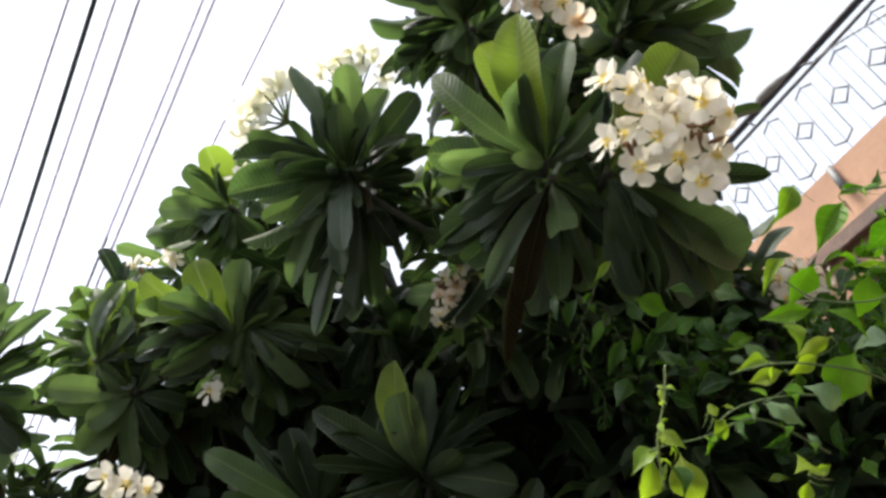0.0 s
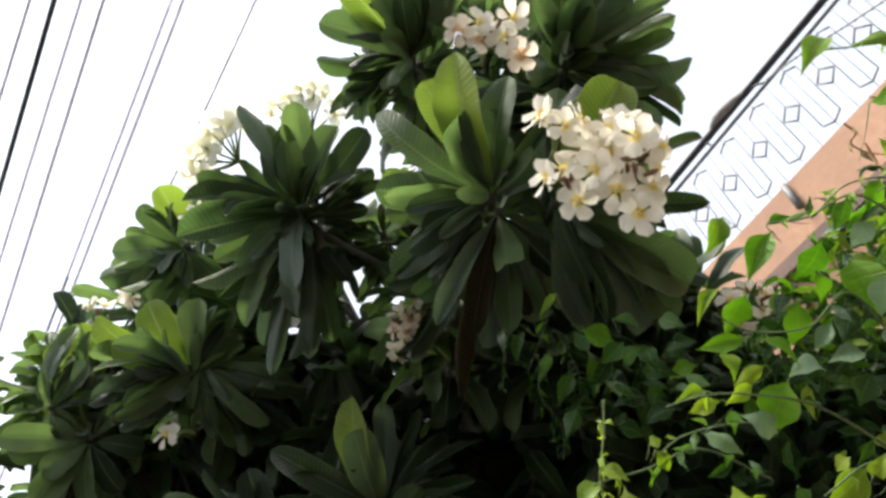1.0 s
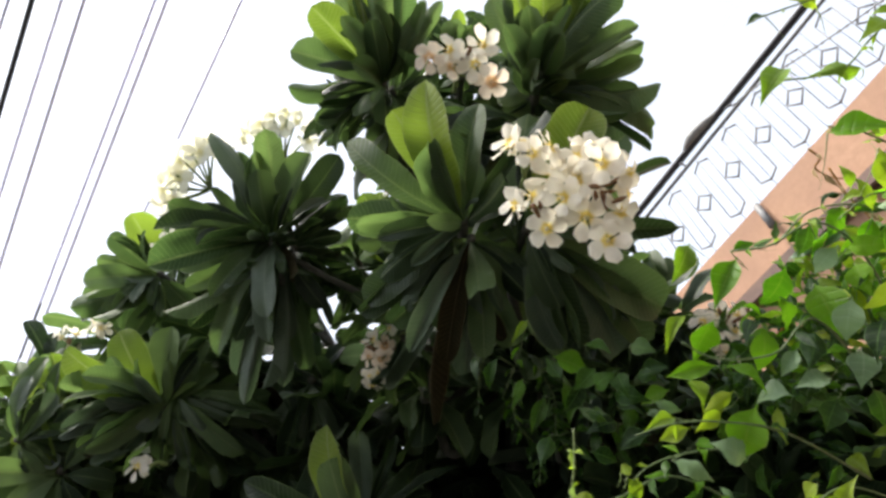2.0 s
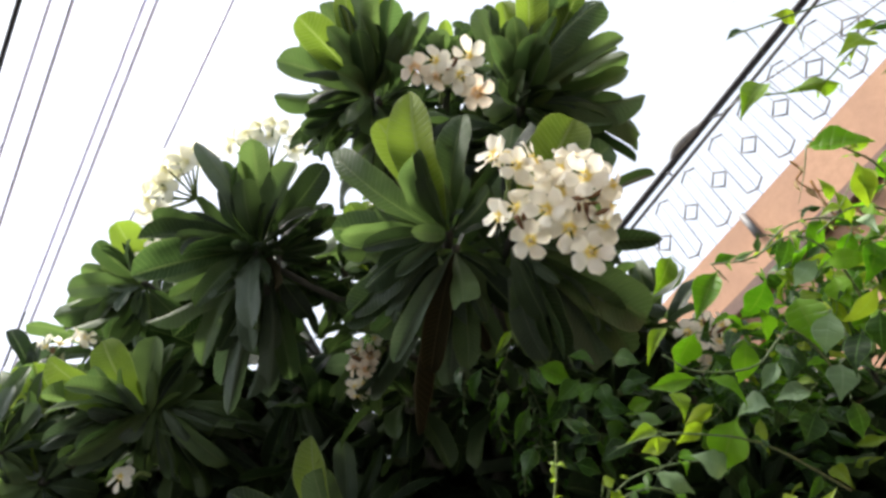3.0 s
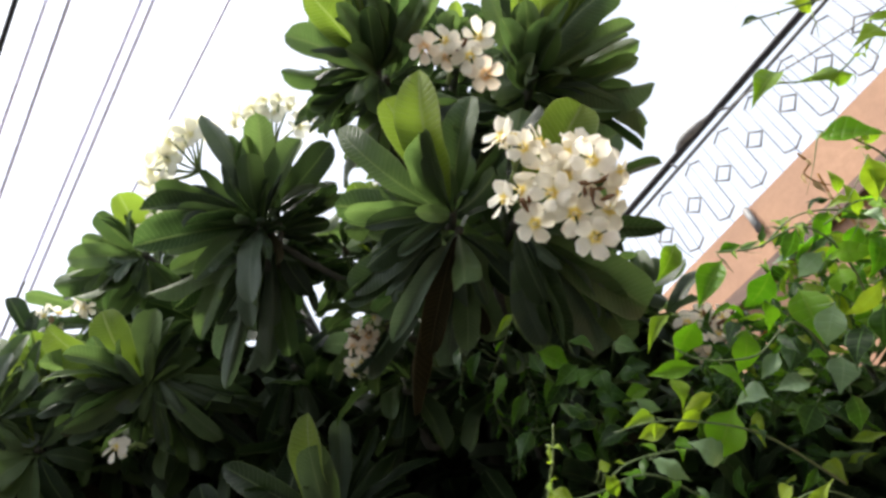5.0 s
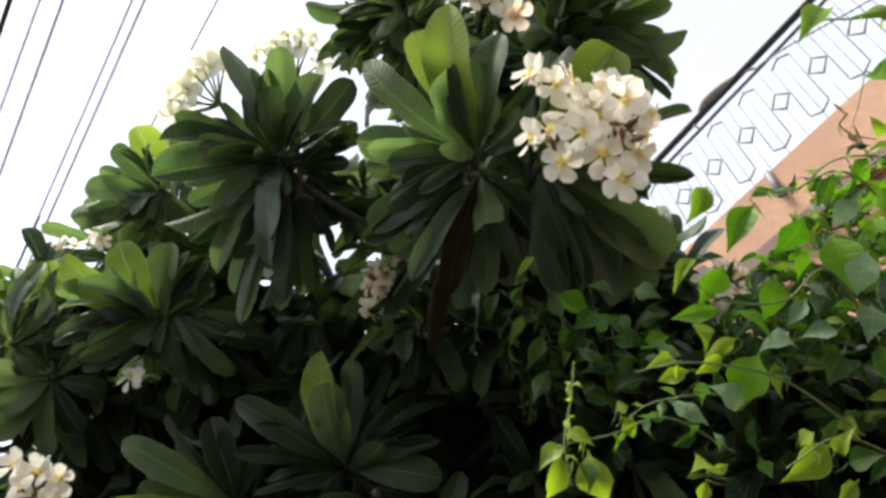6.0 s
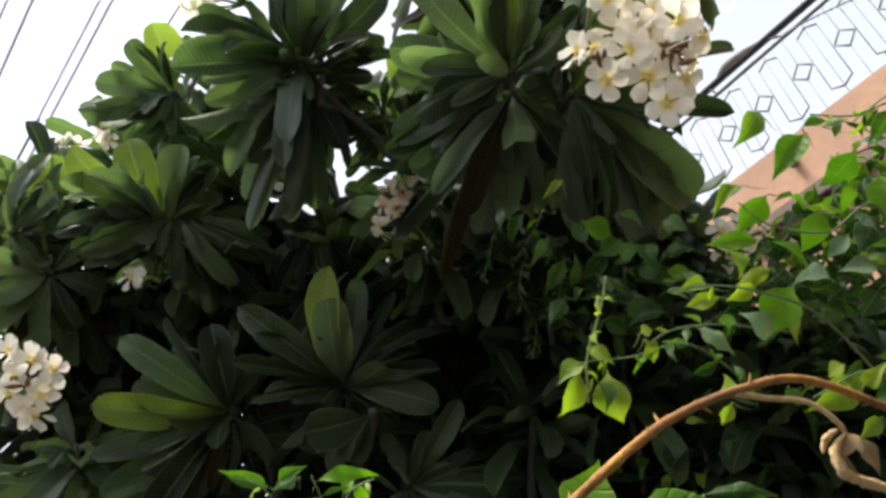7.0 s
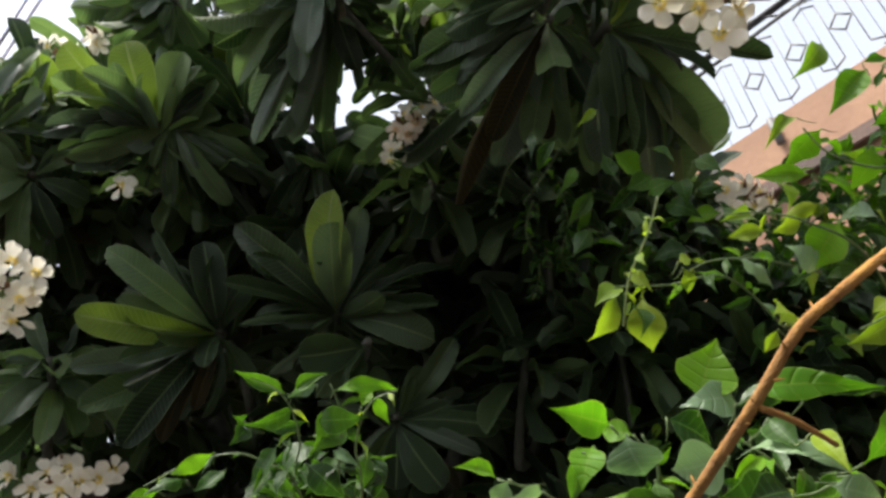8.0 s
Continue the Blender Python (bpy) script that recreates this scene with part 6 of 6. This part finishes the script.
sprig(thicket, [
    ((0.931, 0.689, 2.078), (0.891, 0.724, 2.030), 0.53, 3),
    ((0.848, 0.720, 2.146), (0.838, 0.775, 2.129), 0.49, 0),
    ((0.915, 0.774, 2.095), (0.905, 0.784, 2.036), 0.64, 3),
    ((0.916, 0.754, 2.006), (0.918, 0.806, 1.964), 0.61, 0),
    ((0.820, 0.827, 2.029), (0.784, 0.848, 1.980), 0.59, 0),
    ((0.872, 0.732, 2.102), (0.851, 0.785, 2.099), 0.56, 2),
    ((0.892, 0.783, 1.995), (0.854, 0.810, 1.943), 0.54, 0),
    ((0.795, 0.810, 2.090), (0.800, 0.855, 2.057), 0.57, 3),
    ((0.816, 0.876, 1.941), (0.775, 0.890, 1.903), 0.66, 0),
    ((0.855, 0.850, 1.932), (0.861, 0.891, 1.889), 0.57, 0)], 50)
sprig(thicket, [
    ((0.638, 1.100, 2.206), (0.634, 1.105, 2.147), 0.55, 0),
    ((0.639, 1.036, 2.098), (0.683, 1.051, 2.073), 0.42, 2),
    ((0.609, 1.166, 2.221), (0.647, 1.120, 2.218), 0.57, 0),
    ((0.563, 1.151, 2.172), (0.602, 1.172, 2.150), 0.57, 0),
    ((0.663, 1.100, 2.186), (0.691, 1.066, 2.166), 0.58, 0)], 60)
sprig(near_vine, [
    ((0.169, 0.733, 1.625), (0.117, 0.725, 1.638), 0.52, 3),
    ((0.179, 0.730, 1.616), (0.198, 0.752, 1.589), 1.07, 2),
    ((0.250, 0.681, 1.619), (0.202, 0.684, 1.618), 0.59, 2),
    ((0.242, 0.700, 1.584), (0.216, 0.741, 1.589), 0.88, 2),
    ((0.280, 0.692, 1.633), (0.330, 0.620, 1.602), 0.25, 3),
    ((0.310, 0.649, 1.557), (0.339, 0.632, 1.605), 0.37, 3),
    ((0.290, 0.660, 1.587), (0.287, 0.639, 1.547), 0.38, 1),
    ((0.318, 0.671, 1.555), (0.269, 0.730, 1.590), 0.23, 2),
    ((0.090, 0.797, 1.607), (0.050, 0.781, 1.614), 0.40, 3),
    ((0.184, 0.728, 1.614), (0.171, 0.755, 1.628), 0.58, 3)], 70)
sprig(near_vine, [
    ((0.272, 0.685, 1.551), (0.232, 0.686, 1.546), 0.70, 0),
    ((0.200, 0.733, 1.566), (0.179, 0.768, 1.569), 0.69, 0),
    ((0.116, 0.771, 1.587), (0.083, 0.758, 1.581), 0.57, 2),
    ((0.292, 0.668, 1.549), (0.328, 0.665, 1.537), 0.63, 2),
    ((0.286, 0.696, 1.611), (0.285, 0.674, 1.576), 0.60, 0),
    ((0.233, 0.751, 1.636), (0.272, 0.758, 1.612), 0.66, 0),
    ((0.173, 0.778, 1.624), (0.151, 0.773, 1.586), 0.67, 3),
    ((0.092, 0.777, 1.600), (0.088, 0.804, 1.586), 0.61, 2)], 80)
sprig(near_vine, [
    ((0.215, 0.676, 1.620), (0.240, 0.663, 1.665), 0.85, 3)], 90)
sprig(hedge_vine, [
    ((-0.041, 1.297, 1.906), (-0.121, 1.261, 1.931), 0.27, 0),
    ((0.003, 1.288, 1.917), (-0.043, 1.318, 1.908), 0.35, 2),
    ((-0.032, 1.294, 1.912), (0.017, 1.256, 1.921), 0.37, 0),
    ((0.027, 1.290, 1.906), (0.131, 1.293, 1.906), 0.24, 3),
    ((0.002, 1.309, 1.866), (0.076, 1.275, 1.856), 0.50, 0),
    ((0.056, 1.305, 1.860), (0.070, 1.332, 1.838), 0.48, 0),
    ((-0.032, 1.304, 1.887), (-0.115, 1.292, 1.859), 0.31, 0),
    ((-0.011, 1.310, 1.867), (-0.090, 1.334, 1.874), 0.28, 0),
    ((-0.098, 1.318, 1.861), (-0.126, 1.303, 1.831), 0.61, 0),
    ((-0.057, 1.325, 1.837), (-0.097, 1.364, 1.789), 0.51, 0)], 100)
sprig(hedge_vine, [
    ((0.041, 1.332, 1.879), (-0.008, 1.331, 1.824), 0.75, 0),
    ((-0.015, 1.332, 1.809), (0.046, 1.361, 1.760), 0.55, 0),
    ((-0.040, 1.336, 1.804), (-0.058, 1.325, 1.757), 0.42, 0),
    ((0.005, 1.360, 1.845), (-0.045, 1.398, 1.807), 0.63, 0),
    ((0.027, 1.322, 1.823), (0.066, 1.303, 1.785), 0.28, 2),
    ((0.087, 1.285, 1.894), (0.116, 1.316, 1.858), 0.38, 3),
    ((-0.107, 1.313, 1.873), (-0.123, 1.287, 1.872), 0.52, 0),
    ((0.070, 1.294, 1.880), (0.091, 1.299, 1.910), 0.58, 3),
    ((-0.063, 1.373, 1.791), (-0.105, 1.356, 1.764), 0.70, 0),
    ((0.082, 1.345, 1.826), (0.075, 1.383, 1.777), 0.44, 0)], 110)
sprig(hedge_vine, [
    ((-0.184, 1.339, 1.797), (-0.241, 1.317, 1.769), 0.40, 0),
    ((-0.146, 1.328, 1.832), (-0.209, 1.354, 1.811), 0.33, 3),
    ((-0.130, 1.337, 1.809), (-0.174, 1.320, 1.774), 0.51, 0),
    ((-0.221, 1.341, 1.783), (-0.267, 1.357, 1.780), 0.44, 3)], 120)
sprig(thicket, [
    ((0.523, 1.109, 2.377), (0.474, 1.123, 2.337), 0.24, 1),
    ((0.454, 1.157, 2.341), (0.427, 1.214, 2.303), 0.31, 0),
    ((0.407, 1.160, 2.355), (0.396, 1.172, 2.295), 0.26, 0),
    ((0.553, 1.148, 2.306), (0.618, 1.173, 2.265), 0.56, 3),
    ((0.624, 1.149, 2.259), (0.565, 1.161, 2.228), 0.60, 0),
    ((0.598, 1.165, 2.250), (0.547, 1.225, 2.223), 0.41, 0),
    ((0.639, 1.174, 2.205), (0.692, 1.146, 2.156), 0.50, 0),
    ((0.520, 1.194, 2.252), (0.480, 1.255, 2.208), 0.35, 0),
    ((0.486, 1.180, 2.292), (0.443, 1.198, 2.234), 0.27, 0),
    ((0.570, 1.198, 2.214), (0.621, 1.228, 2.165), 0.29, 2)], 140)
sprig(thicket, [
    ((0.687, 1.180, 2.154), (0.712, 1.158, 2.115), 0.31, 2),
    ((0.698, 1.139, 2.218), (0.756, 1.137, 2.214), 0.67, 0),
    ((0.693, 1.112, 2.267), (0.725, 1.091, 2.221), 0.57, 0),
    ((0.736, 1.146, 2.172), (0.690, 1.190, 2.180), 0.53, 3),
    ((0.614, 1.126, 2.301), (0.649, 1.111, 2.251), 0.54, 0),
    ((0.558, 1.171, 2.266), (0.544, 1.166, 2.322), 0.51, 0),
    ((0.635, 1.201, 2.159), (0.563, 1.202, 2.155), 0.54, 0),
    ((0.685, 1.199, 2.119), (0.627, 1.245, 2.125), 0.52, 0),
    ((0.511, 1.232, 2.188), (0.468, 1.244, 2.133), 0.48, 0),
    ((0.572, 1.237, 2.136), (0.621, 1.255, 2.108), 0.57, 0)], 150)
sprig(thicket, [
    ((0.934, 0.699, 2.125), (0.919, 0.668, 2.180), 0.34, 1),
    ((0.917, 0.684, 2.163), (0.910, 0.661, 2.197), 0.41, 1),
    ((0.910, 0.692, 2.164), (0.880, 0.709, 2.180), 0.33, 0),
    ((0.883, 0.716, 2.169), (0.907, 0.692, 2.167), 0.32, 0),
    ((0.839, 0.770, 2.155), (0.856, 0.743, 2.168), 0.55, 0),
    ((0.920, 0.733, 2.100), (0.899, 0.730, 2.133), 0.44, 1),
    ((0.926, 0.727, 2.100), (0.884, 0.765, 2.105), 0.39, 3),
    ((0.954, 0.703, 2.091), (0.923, 0.738, 2.090), 0.43, 0),
    ((0.864, 0.767, 2.130), (0.831, 0.790, 2.138), 0.32, 2),
    ((0.794, 0.789, 2.179), (0.825, 0.768, 2.172), 0.26, 2),
    ((0.975, 0.634, 2.142), (0.973, 0.612, 2.169), 0.57, 3),
    ((0.968, 0.682, 2.097), (0.940, 0.712, 2.100), 0.55, 3)], 170)

# dry tendrils and shrivelled leaves caught in the thicket before the wall
DRY_BLADES = blade_meshes("dry_leaf", VINE_BLADES[:3], DRY)
rng = random.Random(77)
for points in (
        [(1.124, 0.864, 2.457), (1.143, 0.877, 2.438), (1.131, 0.892, 2.427), (1.158, 0.904, 2.406), (1.198, 0.906, 2.390)],
        [(1.157, 0.891, 2.419), (1.169, 0.918, 2.359), (1.189, 0.936, 2.305), (1.202, 0.968, 2.238)],
        [(1.185, 0.960, 2.340), (1.249, 0.921, 2.359), (1.307, 0.887, 2.375), (1.372, 0.862, 2.380)],
        [(1.107, 0.968, 2.356), (1.164, 0.956, 2.351), (1.223, 0.936, 2.352), (1.311, 0.931, 2.329)],
        [(1.076, 1.006, 2.328), (1.123, 0.991, 2.329), (1.174, 1.004, 2.299), (1.245, 0.978, 2.302)],
        [(1.006, 1.152, 2.232), (1.080, 1.110, 2.259), (1.133, 1.114, 2.238), (1.218, 1.071, 2.263)]):
    line = bezier(points, 5)
    twig = part("tendril", mesh_of("tendril", *tube(line, (0.0024, 0.0013), 6, origin=thicket.location, rough=0.15, rng=rng), [CANE]), thicket, "dry brown leafless tendril")
    for k in (3, 9, 13):
        way = Vector((rng.uniform(-0.6, 0.6), rng.uniform(-0.4, 0.2), -1.0))
        part("leaf", DRY_BLADES[rng.randrange(3)], twig, "shrivelled brown leaf", aim(line[k] - thicket.location, way, (-0.5, -0.6, 0.4), rng.uniform(0.022, 0.042), rng.uniform(0.5, 0.8), rng.uniform(-0.8, 0.8)))

# ---------------------------------------------------------------- thorny cane

cane_root = (0.12, 0.72, 0.0)
cane = empty("thorny_cane", cane_root, "arching brown thorny woody cane with dry leaf", "cane")
o = cane.location
line = bezier([cane_root, (0.10, 0.73, 0.4), (0.08, 0.72, 0.8), (0.07, 0.70, 1.1), (0.065, 0.66, 1.32), (0.083, 0.624, 1.472), (0.085, 0.572, 1.495), (0.090, 0.533, 1.513), (0.100, 0.505, 1.530), (0.109, 0.485, 1.544), (0.124, 0.464, 1.565), (0.140, 0.451, 1.576), (0.170, 0.442, 1.593), (0.196, 0.443, 1.605), (0.231, 0.440, 1.614), (0.280, 0.448, 1.621), (0.349, 0.476, 1.610), (0.435, 0.529, 1.595)], 12)
v, f = tube(line, (0.0032, 0.0023), 12, origin=o, rough=0.08, rng=random.Random(8))
stem = part("stem", mesh_of("cane_stem", v, f, [CANE]), cane)
THORN = mesh_of("thorn", *tube([Vector((0, 0, 0)), Vector((0, 0, 0.004)), Vector((0.001, 0, 0.010))], [0.0022, 0.0013, 0.0002], 6), [CANE])
rng = random.Random(12)
for k in range(76, len(line) - 2, 5):
    along = (line[k + 1] - line[k]).normalized()
    way = (along.orthogonal() * math.cos(k) + along.cross(along.orthogonal()) * math.sin(k)).normalized() + along * 0.4
    part("thorn", THORN, stem, m=Matrix.Translation(line[k] - o) @ way.to_track_quat("Z", "X").to_matrix().to_4x4() @ Matrix.Scale(rng.uniform(0.4, 0.9), 4))
twig = bezier([(0.231, 0.440, 1.613), (0.252, 0.444, 1.610), (0.276, 0.447, 1.607), (0.291, 0.451, 1.596), (0.297, 0.456, 1.588)], 4)
part("twig", mesh_of("cane_twig", *tube(twig, (0.0019, 0.0014), 7, origin=o), [DRY]), cane, "thin dry tan twig")
twig2 = bezier([(0.108, 0.487, 1.539), (0.126, 0.491, 1.534), (0.142, 0.496, 1.528), (0.150, 0.497, 1.523)], 4)
part("twig", mesh_of("cane_twig", *tube(twig2, (0.0017, 0.0012), 7, origin=o), [CANE]), cane)
rng = random.Random(21)
for name, points, radii in (
        ("dry_leaf", [(0.296, 0.454, 1.590), (0.286, 0.456, 1.582), (0.286, 0.458, 1.571), (0.300, 0.465, 1.566), (0.316, 0.470, 1.562), (0.325, 0.473, 1.554)], (0.0010, 0.0024, 0.0032, 0.0030, 0.0024, 0.0006)),
        ("dry_leaf", [(0.292, 0.454, 1.592), (0.285, 0.457, 1.589), (0.283, 0.463, 1.583)], (0.0010, 0.0026, 0.0006))):
    rolled = bezier(points, 6)
    size = [radii[min(i // 6, len(radii) - 1)] + (radii[min(i // 6 + 1, len(radii) - 1)] - radii[min(i // 6, len(radii) - 1)]) * (i % 6) / 6 for i in range(len(rolled))]
    part(name, mesh_of(name, *tube(rolled, size, 9, origin=o, rough=0.3, rng=rng), [DRY]), cane, "curled withered tan leaf")
for base, tip, roll in (((0.297, 0.454, 1.590), (0.299, 0.452, 1.574), 0.5), ((0.296, 0.454, 1.590), (0.282, 0.455, 1.574), -0.7), ((0.300, 0.456, 1.589), (0.312, 0.465, 1.567), 0.2), ((0.290, 0.456, 1.580), (0.296, 0.463, 1.564), 1.1)):
    way = Vector(tip) - Vector(base)
    part("dry_leaf", DRY_BLADES[rng.randrange(3)], cane, "crumpled withered tan leaf", aim(Vector(base) - o, way, (-0.2, -0.8, 0.3), way.length, 0.95, roll))
